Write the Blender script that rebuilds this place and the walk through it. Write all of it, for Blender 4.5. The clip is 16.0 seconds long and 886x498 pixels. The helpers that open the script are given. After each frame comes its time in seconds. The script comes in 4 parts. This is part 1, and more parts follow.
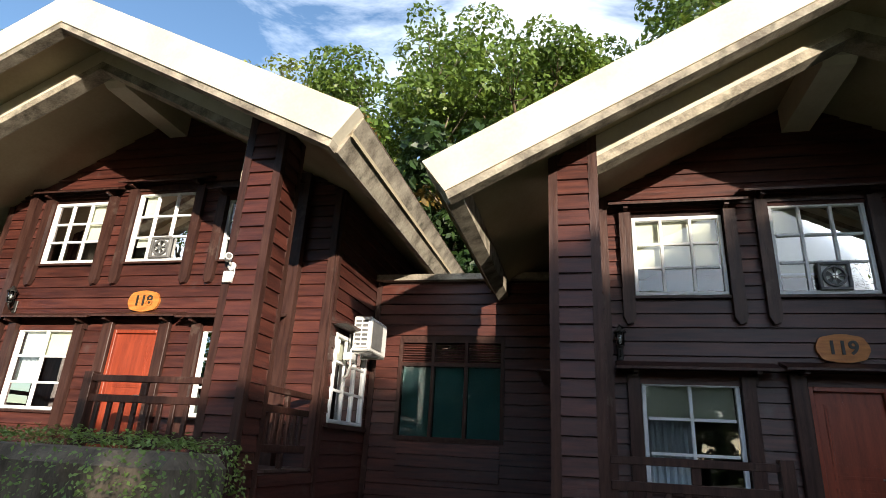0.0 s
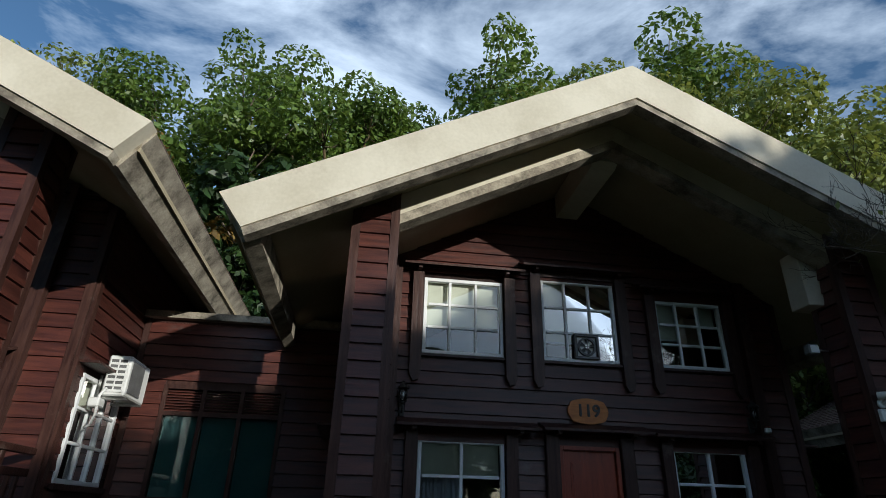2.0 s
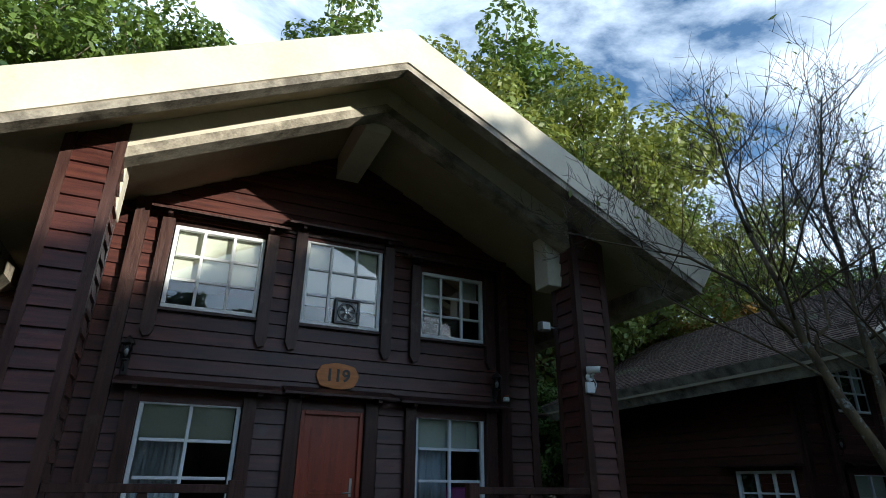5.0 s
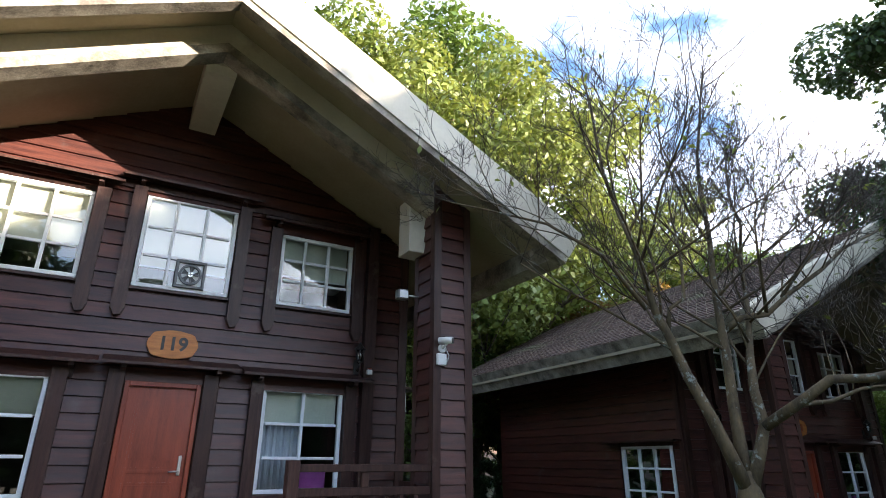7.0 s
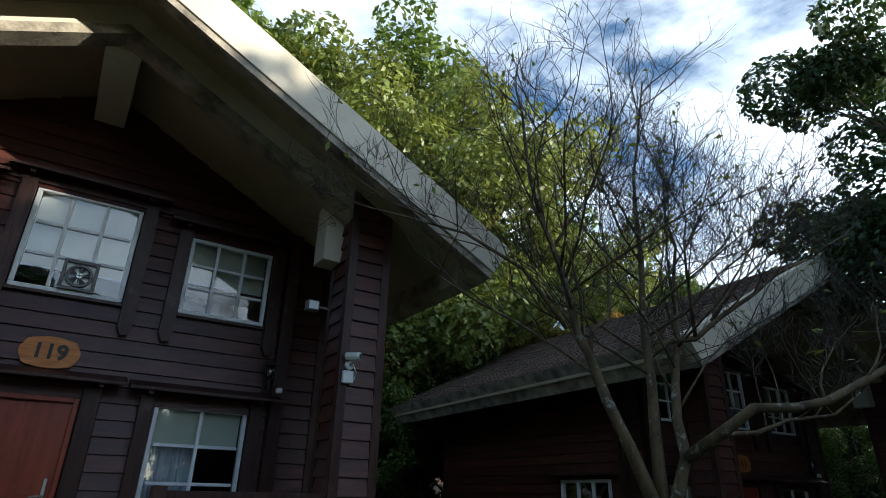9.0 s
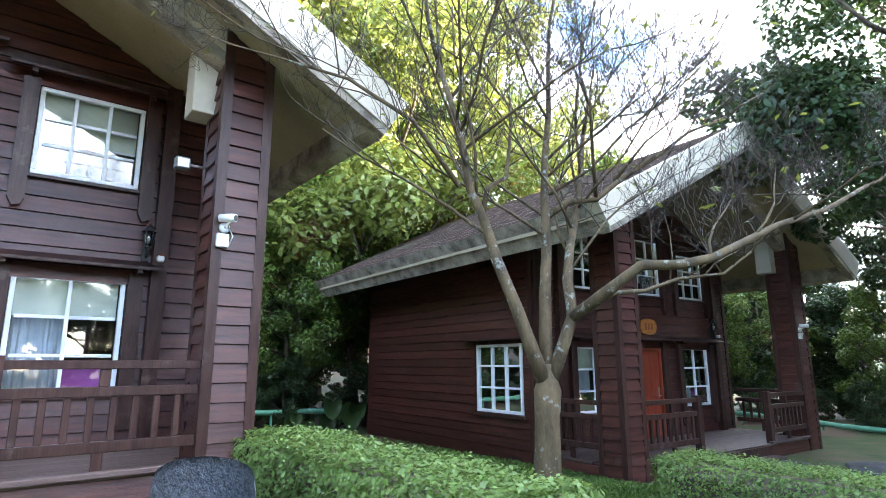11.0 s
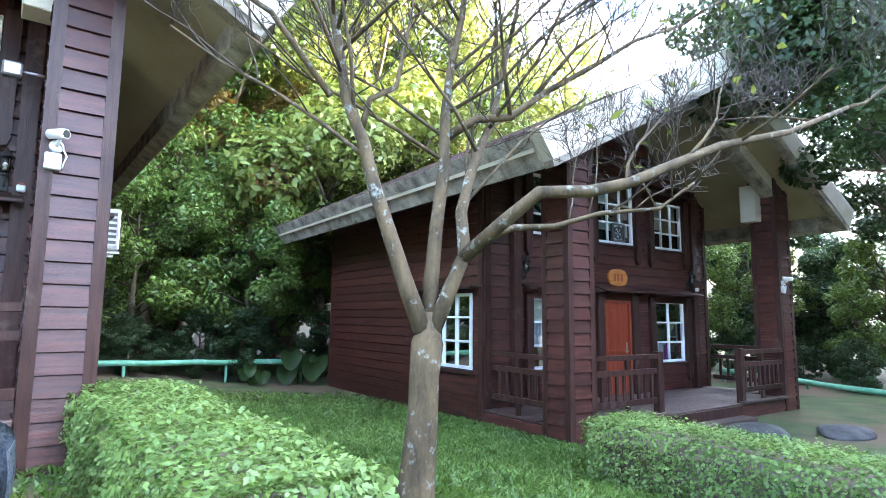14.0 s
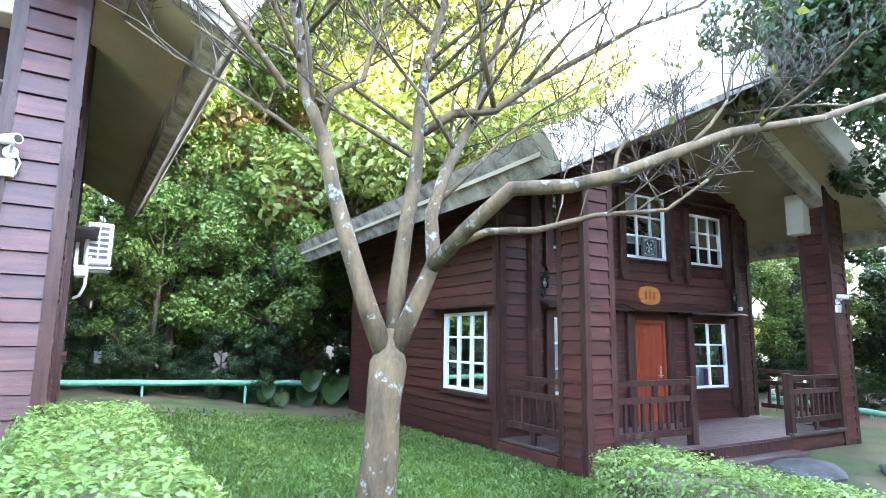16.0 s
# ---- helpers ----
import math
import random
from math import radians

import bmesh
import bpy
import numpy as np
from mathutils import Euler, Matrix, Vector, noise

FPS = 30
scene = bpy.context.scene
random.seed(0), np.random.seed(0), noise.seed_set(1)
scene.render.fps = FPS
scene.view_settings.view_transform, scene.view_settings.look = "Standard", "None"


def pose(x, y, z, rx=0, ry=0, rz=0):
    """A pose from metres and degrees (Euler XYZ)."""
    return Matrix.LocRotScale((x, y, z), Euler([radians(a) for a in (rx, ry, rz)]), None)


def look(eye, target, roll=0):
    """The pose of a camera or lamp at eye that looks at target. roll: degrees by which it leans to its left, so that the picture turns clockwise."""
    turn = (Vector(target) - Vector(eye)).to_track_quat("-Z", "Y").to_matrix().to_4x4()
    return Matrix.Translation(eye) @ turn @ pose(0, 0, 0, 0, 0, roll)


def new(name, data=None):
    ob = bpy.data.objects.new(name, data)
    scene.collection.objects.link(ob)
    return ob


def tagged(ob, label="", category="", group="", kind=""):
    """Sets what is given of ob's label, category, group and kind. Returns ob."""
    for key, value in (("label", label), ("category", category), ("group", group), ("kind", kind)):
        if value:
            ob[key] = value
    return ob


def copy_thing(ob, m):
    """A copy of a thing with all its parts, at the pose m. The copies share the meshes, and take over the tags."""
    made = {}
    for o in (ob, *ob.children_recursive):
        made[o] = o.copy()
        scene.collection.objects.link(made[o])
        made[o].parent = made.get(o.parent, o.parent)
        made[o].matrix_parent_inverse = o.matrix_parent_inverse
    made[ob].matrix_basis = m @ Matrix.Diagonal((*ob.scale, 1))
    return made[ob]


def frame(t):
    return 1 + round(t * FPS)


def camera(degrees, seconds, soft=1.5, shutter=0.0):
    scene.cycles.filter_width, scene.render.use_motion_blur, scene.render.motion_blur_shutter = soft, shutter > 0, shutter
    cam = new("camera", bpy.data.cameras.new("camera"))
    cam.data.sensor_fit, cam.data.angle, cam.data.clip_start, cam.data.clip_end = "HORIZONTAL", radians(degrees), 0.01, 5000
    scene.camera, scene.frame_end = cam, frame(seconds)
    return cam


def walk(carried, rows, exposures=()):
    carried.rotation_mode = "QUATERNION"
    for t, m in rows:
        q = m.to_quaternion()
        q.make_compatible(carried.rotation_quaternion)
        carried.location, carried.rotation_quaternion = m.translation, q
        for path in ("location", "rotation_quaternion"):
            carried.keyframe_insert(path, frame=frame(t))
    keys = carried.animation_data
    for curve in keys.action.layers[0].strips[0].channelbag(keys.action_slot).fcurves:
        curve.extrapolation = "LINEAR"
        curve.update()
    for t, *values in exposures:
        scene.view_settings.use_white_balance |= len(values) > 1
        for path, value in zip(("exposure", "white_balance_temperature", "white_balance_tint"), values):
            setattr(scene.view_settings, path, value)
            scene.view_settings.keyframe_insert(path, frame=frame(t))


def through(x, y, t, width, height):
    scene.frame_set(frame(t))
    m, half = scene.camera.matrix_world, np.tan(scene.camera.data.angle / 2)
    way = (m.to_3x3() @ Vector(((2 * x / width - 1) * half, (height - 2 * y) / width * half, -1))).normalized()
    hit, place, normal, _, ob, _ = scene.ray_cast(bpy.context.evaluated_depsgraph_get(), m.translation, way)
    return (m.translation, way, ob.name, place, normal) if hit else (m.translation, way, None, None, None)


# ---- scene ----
cam = camera(75.6, 16.0, soft=0.7)
PATH = [
    (0, (0.072, -0.093, 1.478), (-0.387, 1.736, 2.144), 3.2),
    (0.5, (0.047, -0.054, 1.5), (-0.192, 1.784, 2.252), 2.7),
    (1, (0.003, -0.056, 1.569), (-0.064, 1.765, 2.394), 2.3),
    (1.5, (0.036, -0.051, 1.546), (0.116, 1.747, 2.419), 1.7),
    (2, (0.037, -0.016, 1.529), (0.276, 1.779, 2.379), 1.6),
    (2.5, (0.155, -0.006, 1.473), (0.531, 1.795, 2.257), 2.1),
    (3, (0.368, -0.058, 1.389), (0.847, 1.735, 2.137), 2.2),
    (3.5, (0.562, -0.017, 1.39), (1.079, 1.77, 2.124), 2.5),
    (4, (0.753, 0.024, 1.459), (1.323, 1.79, 2.204), 1.9),
    (4.5, (1.038, -0.023, 1.523), (1.696, 1.704, 2.288), 1.4),
    (5, (1.304, -0.039, 1.545), (2.065, 1.645, 2.309), 0.6),
    (5.2, (1.426, -0.022, 1.555), (2.225, 1.65, 2.308), 0.5),
    (7.3, (2.951, -0.082, 1.568), (3.885, 1.543, 2.266), 0.4),
    (7.5, (3.061, -0.103, 1.583), (3.986, 1.519, 2.299), 0.7),
    (8, (3.393, -0.151, 1.662), (4.287, 1.464, 2.431), 1.8),
    (8.5, (3.572, -0.087, 1.59), (4.474, 1.498, 2.411), 2.3),
    (9, (3.677, 0.062, 1.554), (4.669, 1.609, 2.343), 1.4),
    (9.5, (3.822, 0.117, 1.533), (4.92, 1.634, 2.234), 0.8),
    (10, (4.197, 0.119, 1.48), (5.343, 1.645, 2.078), 0.4),
    (10.2, (4.261, 0.135, 1.501), (5.437, 1.659, 2.046), -0.1),
    (12.3, (5.254, 0.205, 1.45), (6.475, 1.764, 1.73), 0.2),
    (12.5, (5.347, 0.215, 1.452), (6.572, 1.773, 1.721), 0.3),
    (13, (5.588, 0.2, 1.441), (6.827, 1.749, 1.693), 0.3),
    (13.5, (5.89, 0.165, 1.439), (7.122, 1.722, 1.678), 0.1),
    (14, (6.184, 0.251, 1.443), (7.387, 1.831, 1.68), 0.6),
    (14.5, (6.462, 0.238, 1.433), (7.665, 1.816, 1.686), 1.1),
    (15, (6.717, 0.217, 1.432), (7.929, 1.786, 1.694), 1.6),
    (15.5, (6.945, 0.363, 1.415), (8.11, 1.963, 1.704), 1.4),
    (16, (7.027, 0.388, 1.421), (8.093, 2.052, 1.73), 0.9),
]
EXPOSURES = [(0, 0.85, 6400, 10), (1.5, 0.05, 5800, 6), (2.0, -0.3, 5600, 5), (2.5, 0.0, 5800, 6), (3.5, 1.05, 6000, 6), (5.2, 0.5, 5700, 4), (7.3, 2.25, 6400, 15), (8.0, 2.1, 6400, 15), (9.0, 0.7, 6000, 6), (9.5, 0.9, 6100, 8), (10.2, 2.45, 6400, 13), (12.3, 4.3, 5900, 16), (14.0, 4.5, 5950, 16), (16.0, 5.05, 6000, 16)]
walk(cam, [(t, look(eye, target, roll)) for t, eye, target, roll in PATH], EXPOSURES)

# ---- light ----
SUN_TO = Vector((0.65, -1.0, 0.217)).normalized()
sun = new("sun", bpy.data.lights.new("sun", "SUN"))
sun.data.energy, sun.data.angle, sun.data.color = 5.0, radians(0.5), (1.0, 0.87, 0.70)
sun.matrix_world = look(SUN_TO * 60, (0, 0, 0))
world = bpy.data.worlds.new("world")
scene.world = world
world.use_nodes = True


def sky_nodes():
    n, l = world.node_tree.nodes, world.node_tree.links
    n.clear()
    out, bg = n.new("ShaderNodeOutputWorld"), n.new("ShaderNodeBackground")
    sky = n.new("ShaderNodeTexSky")
    sky.sky_type, sky.sun_disc = "NISHITA", False
    sky.sun_elevation = math.asin(SUN_TO.z)
    sky.sun_rotation = math.atan2(SUN_TO.x, SUN_TO.y)
    sky.altitude, sky.air_density, sky.dust_density, sky.ozone_density = 600, 1.0, 0.6, 2.2
    co, mp = n.new("ShaderNodeTexCoord"), n.new("ShaderNodeMapping")
    mp.inputs["Scale"].default_value = (1.0, 1.0, 2.2)
    nz = n.new("ShaderNodeTexNoise")
    nz.inputs["Scale"].default_value, nz.inputs["Detail"].default_value, nz.inputs["Roughness"].default_value = 2.1, 7, 0.6
    nz.inputs["Distortion"].default_value = 0.4
    ramp = n.new("ShaderNodeValToRGB")
    ramp.color_ramp.elements[0].position, ramp.color_ramp.elements[1].position = 0.44, 0.88
    mix = n.new("ShaderNodeMixRGB")
    mix.inputs[2].default_value = CLOUD
    l.new(co.outputs["Generated"], mp.inputs[0])
    l.new(mp.outputs[0], nz.inputs["Vector"])
    sep, lean = n.new("ShaderNodeSeparateXYZ"), n.new("ShaderNodeMath")
    lean.operation = "MULTIPLY_ADD"
    lean.inputs[1].default_value = 0.13
    l.new(co.outputs["Generated"], sep.inputs[0])
    l.new(sep.outputs["X"], lean.inputs[0])
    l.new(nz.outputs["Fac"], lean.inputs[2])
    l.new(lean.outputs[0], ramp.inputs[0])
    l.new(ramp.outputs[0], mix.inputs[0])
    l.new(sky.outputs[0], mix.inputs[1])
    l.new(mix.outputs[0], bg.inputs[0])
    bg.inputs[1].default_value = SKY
    l.new(bg.outputs[0], out.inputs[0])


SKY, CLOUD = 0.17, (11.5, 11.9, 12.4, 1)
sky_nodes()


# ---- materials ----
def material(name, low, high, rough=0.6, scale=6.0, stretch=(1, 1, 1), bump=0.15, fine=60.0, stain=None, stain_scale=1.2, stain_at=0.58, metal=0.0, spec=0.5, vary=0.0, island=False):
    """Two scales of noise between two colours, a stain of its own shape, and fine relief."""
    m = bpy.data.materials.new(name)
    m.use_nodes = True
    n, l = m.node_tree.nodes, m.node_tree.links
    p = n["Principled BSDF"]
    p.inputs["Roughness"].default_value, p.inputs["Metallic"].default_value = rough, metal
    p.inputs["Specular IOR Level"].default_value = spec
    co, mp = n.new("ShaderNodeTexCoord"), n.new("ShaderNodeMapping")
    mp.inputs["Scale"].default_value = stretch
    l.new(co.outputs["Object"], mp.inputs[0])
    a, b = n.new("ShaderNodeTexNoise"), n.new("ShaderNodeTexNoise")
    a.inputs["Scale"].default_value, a.inputs["Detail"].default_value = scale, 6
    b.inputs["Scale"].default_value, b.inputs["Detail"].default_value = fine, 3
    for t in (a, b):
        l.new(mp.outputs[0], t.inputs["Vector"])
    add = n.new("ShaderNodeMath")
    add.operation = "MULTIPLY_ADD"
    add.inputs[1].default_value = 0.35
    l.new(b.outputs["Fac"], add.inputs[0])
    l.new(a.outputs["Fac"], add.inputs[2])
    ramp = n.new("ShaderNodeValToRGB")
    ramp.color_ramp.elements[0].position, ramp.color_ramp.elements[1].position = 0.48, 0.88
    ramp.color_ramp.elements[0].color, ramp.color_ramp.elements[1].color = (*low, 1), (*high, 1)
    l.new(add.outputs[0], ramp.inputs[0])
    colour = ramp.outputs[0]
    if vary or island:
        hsv, mr = n.new("ShaderNodeHueSaturation"), n.new("ShaderNodeMapRange")
        if island:
            src = n.new("ShaderNodeNewGeometry").outputs["Random Per Island"]
        else:
            src = n.new("ShaderNodeObjectInfo").outputs["Random"]
        mr.inputs["To Min"].default_value, mr.inputs["To Max"].default_value = 1 - vary, 1 + vary
        l.new(src, mr.inputs["Value"])
        l.new(mr.outputs[0], hsv.inputs["Value"])
        l.new(colour, hsv.inputs["Color"])
        colour = hsv.outputs[0]
    if stain:
        s, r2, mix = n.new("ShaderNodeTexNoise"), n.new("ShaderNodeValToRGB"), n.new("ShaderNodeMixRGB")
        s.inputs["Scale"].default_value, s.inputs["Detail"].default_value, s.inputs["Roughness"].default_value = stain_scale, 8, 0.65
        l.new(co.outputs["Object"], s.inputs["Vector"])
        r2.color_ramp.elements[0].position, r2.color_ramp.elements[1].position = stain_at, stain_at + 0.14
        l.new(s.outputs["Fac"], r2.inputs[0])
        l.new(r2.outputs[0], mix.inputs[0])
        l.new(colour, mix.inputs[1])
        mix.inputs[2].default_value = (*stain, 1)
        colour = mix.outputs[0]
    l.new(colour, p.inputs["Base Color"])
    if bump:
        bp = n.new("ShaderNodeBump")
        bp.inputs["Strength"].default_value, bp.inputs["Distance"].default_value = bump, 0.02
        l.new(add.outputs[0], bp.inputs["Height"])
        l.new(bp.outputs[0], p.inputs["Normal"])
    return m


def leaf_material(name, low, high, through=0.3, rough=0.45):
    m = material(name, low, high, rough=rough, scale=0.6, fine=8.0, bump=0, vary=0.35, island=True)
    n, l = m.node_tree.nodes, m.node_tree.links
    p, out = n["Principled BSDF"], n["Material Output"]
    tr, mix = n.new("ShaderNodeBsdfTranslucent"), n.new("ShaderNodeMixShader")
    tr.inputs[0].default_value = (high[0] * 1.4, high[1] * 1.3, high[2] * 1.0, 1)
    mix.inputs[0].default_value = through
    l.new(p.outputs[0], mix.inputs[1])
    l.new(tr.outputs[0], mix.inputs[2])
    l.new(mix.outputs[0], out.inputs[0])
    return m


def glass_material(name, ior, tint=(0.85, 0.9, 0.9)):
    m = bpy.data.materials.new(name)
    m.use_nodes = True
    n, l = m.node_tree.nodes, m.node_tree.links
    n.remove(n["Principled BSDF"])
    fr, gl, tr, mix = n.new("ShaderNodeFresnel"), n.new("ShaderNodeBsdfGlossy"), n.new("ShaderNodeBsdfTransparent"), n.new("ShaderNodeMixShader")
    fr.inputs[0].default_value = ior
    gl.inputs["Roughness"].default_value = 0.01
    tr.inputs[0].default_value = (*tint, 1)
    nz, bp = n.new("ShaderNodeTexNoise"), n.new("ShaderNodeBump")
    nz.inputs["Scale"].default_value = 2.5
    bp.inputs["Strength"].default_value, bp.inputs["Distance"].default_value = 0.05, 0.02
    co = n.new("ShaderNodeTexCoord")
    l.new(co.outputs["Object"], nz.inputs["Vector"])
    l.new(nz.outputs["Fac"], bp.inputs["Height"])
    l.new(bp.outputs[0], gl.inputs["Normal"])
    l.new(fr.outputs[0], mix.inputs[0])
    l.new(tr.outputs[0], mix.inputs[1])
    l.new(gl.outputs[0], mix.inputs[2])
    l.new(mix.outputs[0], n["Material Output"].inputs[0])
    return m


SIDING = material("stained_siding", (0.036, 0.0105, 0.0088), (0.098, 0.0300, 0.0205), rough=0.42, spec=0.45, scale=3, stretch=(0.6, 0.6, 7), bump=0.25, fine=30, vary=0.22, stain=(0.085, 0.056, 0.050), stain_scale=2.2, stain_at=0.59)
TRIM = material("stained_trim", (0.028, 0.011, 0.009), (0.070, 0.033, 0.025), rough=0.42, spec=0.3, scale=4, stretch=(5, 5, 0.5), bump=0.25, fine=30, vary=0.15, stain=(0.12, 0.085, 0.07), stain_scale=2.2, stain_at=0.60)
DECK = material("deck_boards", (0.06, 0.035, 0.03), (0.13, 0.085, 0.07), rough=0.6, scale=4, stretch=(0.6, 6, 6), bump=0.3, vary=0.2)
CREAM = material("cream_painted_concrete", (0.52, 0.47, 0.36), (0.66, 0.61, 0.49), rough=0.75, scale=1.5, bump=0.15, fine=25, stain=(0.36, 0.30, 0.22), stain_scale=1.3, stain_at=0.60)
# the cream paint again, darkened: underside shade put into the colour
SHADED_SOFFIT = material("shaded_cream_soffit", (0.33, 0.275, 0.175), (0.42, 0.355, 0.24), rough=0.85, scale=1.2, bump=0.1, fine=20, stain=(0.40, 0.33, 0.22), stain_scale=0.6, stain_at=0.62)
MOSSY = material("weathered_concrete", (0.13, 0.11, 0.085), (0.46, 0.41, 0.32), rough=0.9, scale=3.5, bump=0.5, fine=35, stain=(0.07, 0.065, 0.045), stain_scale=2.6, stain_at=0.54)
SHINGLE = material("brown_shingles", (0.07, 0.045, 0.035), (0.17, 0.11, 0.085), rough=0.9, scale=5, bump=0.4, vary=0.3, island=True, stain=(0.14, 0.15, 0.08), stain_scale=0.8, stain_at=0.58)
WHITE = material("white_paint", (0.76, 0.78, 0.80), (0.85, 0.86, 0.86), rough=0.4, scale=5, bump=0.05)
DOOR = material("red_brown_door", (0.19, 0.030, 0.013), (0.34, 0.060, 0.024), rough=0.38, scale=2.5, stretch=(5, 5, 0.5), bump=0.1, fine=25)
BLIND = material("cream_blind", (0.62, 0.62, 0.50), (0.72, 0.72, 0.60), rough=0.9, scale=3, bump=0.1)
CURTAIN = material("pale_curtain", (0.50, 0.54, 0.60), (0.66, 0.69, 0.73), rough=0.9, scale=4, bump=0.1)
PINK = material("magenta_cloth", (0.36, 0.07, 0.28), (0.46, 0.11, 0.36), rough=0.9, bump=0.2)
SIGN = material("orange_wood", (0.42, 0.13, 0.025), (0.62, 0.24, 0.05), rough=0.5, scale=5, stretch=(1, 5, 5), bump=0.2)
BLACK = material("black_paint", (0.012, 0.011, 0.010), (0.025, 0.023, 0.02), rough=0.5, bump=0.1)
STEEL = material("steel", (0.45, 0.45, 0.44), (0.6, 0.6, 0.58), rough=0.3, metal=1.0, bump=0.05)
PLASTIC = material("white_plastic", (0.70, 0.70, 0.68), (0.80, 0.80, 0.78), rough=0.4, bump=0.03)
GRILLE = material("grey_grille", (0.10, 0.10, 0.10), (0.18, 0.18, 0.18), rough=0.5, bump=0.05)
GLASS = glass_material("window_glass", 2.1)
FROST = glass_material("green_glass", 1.6, (0.52, 0.68, 0.66))
# near-black colour standing in for the dimness of unlit rooms
INSIDE = material("painted_dim_interior", (0.05, 0.05, 0.05), (0.09, 0.08, 0.08), rough=0.9)
BARK = material("lichen_bark", (0.040, 0.028, 0.013), (0.125, 0.088, 0.042), rough=0.9, scale=7, stretch=(1, 1, 0.35), bump=0.6, fine=45, stain=(0.28, 0.31, 0.28), stain_scale=9.0, stain_at=0.57)
BARK_DARK = material("dark_bark", (0.07, 0.055, 0.04), (0.20, 0.16, 0.12), rough=0.9, scale=6, stretch=(1, 1, 0.4), bump=0.6)
TWIG = material("grey_twig", (0.035, 0.026, 0.020), (0.085, 0.066, 0.05), rough=0.85, scale=8, bump=0.2)
LEAF_A = leaf_material("broad_leaves", (0.055, 0.105, 0.018), (0.14, 0.21, 0.036))
LEAF_B = leaf_material("yellow_green_leaves", (0.10, 0.145, 0.026), (0.23, 0.27, 0.062))
LEAF_C = leaf_material("dark_leaves", (0.018, 0.045, 0.014), (0.05, 0.09, 0.022))
LEAF_D = leaf_material("dry_leaves", (0.12, 0.085, 0.02), (0.26, 0.17, 0.045))
HEDGE = leaf_material("hedge_leaves", (0.068, 0.135, 0.028), (0.185, 0.28, 0.078))
GRASS = leaf_material("grass_blades", (0.045, 0.10, 0.016), (0.125, 0.21, 0.04))
SOIL = material("grassy_soil", (0.028, 0.055, 0.012), (0.085, 0.10, 0.03), rough=0.95, scale=1.6, bump=0.6, fine=30, stain=(0.13, 0.078, 0.048), stain_scale=0.45, stain_at=0.46)
PIPE = material("green_pipe_paint", (0.09, 0.30, 0.17), (0.18, 0.42, 0.27), rough=0.5, scale=6, bump=0.1, stain=(0.45, 0.50, 0.42), stain_scale=3.0, stain_at=0.60)
RATTAN = material("grey_rattan", (0.06, 0.07, 0.08), (0.17, 0.19, 0.21), rough=0.5, scale=30, bump=0.6)
STONE = material("grey_stone", (0.035, 0.036, 0.036), (0.085, 0.083, 0.08), rough=0.8, scale=4, bump=0.4)

# ---- mesh helpers ----
ORIGIN = Vector((0, 0, 0))


def part(name, bm, mat, parent=None, label=""):
    """Links a bmesh as one mesh object, under a thing or a part; its points are given from ORIGIN's world."""
    me = bpy.data.meshes.new(name)
    if isinstance(bm, bmesh.types.BMesh):
        bmesh.ops.recalc_face_normals(bm, faces=bm.faces)
        if parent is not None:
            bmesh.ops.translate(bm, verts=bm.verts, vec=-ORIGIN)
        bm.to_mesh(me)
        bm.free()
    else:
        me = bm
    if mat:
        me.materials.append(mat)
    ob = new(name, me)
    if parent is not None:
        ob.parent = parent
    return tagged(ob, label)


def anchor(name, at, label, category, group=""):
    global ORIGIN
    ORIGIN = Vector(at)
    ob = new(name)
    ob.location = at
    return tagged(ob, label, category, group)


def box(x0, x1, y0, y1, z0, z1, bevel=0.0, bm=None):
    bm = bm or bmesh.new()
    r = bmesh.ops.create_cube(bm, size=1)
    bmesh.ops.scale(bm, verts=r["verts"], vec=(x1 - x0, y1 - y0, z1 - z0))
    bmesh.ops.translate(bm, verts=r["verts"], vec=((x0 + x1) / 2, (y0 + y1) / 2, (z0 + z1) / 2))
    if bevel:
        es = {e for v in r["verts"] for e in v.link_edges}
        bmesh.ops.bevel(bm, geom=list(es), offset=bevel, segments=1, affect="EDGES")
    return bm


def prism_y(poly, y0, y1, bm=None):
    """A polygon of (x, z) drawn out from y0 to y1."""
    bm = bm or bmesh.new()
    a = [bm.verts.new((x, y0, z)) for x, z in poly]
    b = [bm.verts.new((x, y1, z)) for x, z in poly]
    bm.faces.new(a)
    bm.faces.new(b[::-1])
    for i in range(len(poly)):
        j = (i + 1) % len(poly)
        bm.faces.new((a[i], a[j], b[j], b[i]))
    return bm


def prism_x(poly, x0, x1, bm=None):
    """A polygon of (y, z) drawn out from x0 to x1."""
    bm = bm or bmesh.new()
    a = [bm.verts.new((x0, y, z)) for y, z in poly]
    b = [bm.verts.new((x1, y, z)) for y, z in poly]
    bm.faces.new(a)
    bm.faces.new(b[::-1])
    for i in range(len(poly)):
        j = (i + 1) % len(poly)
        bm.faces.new((a[i], a[j], b[j], b[i]))
    return bm


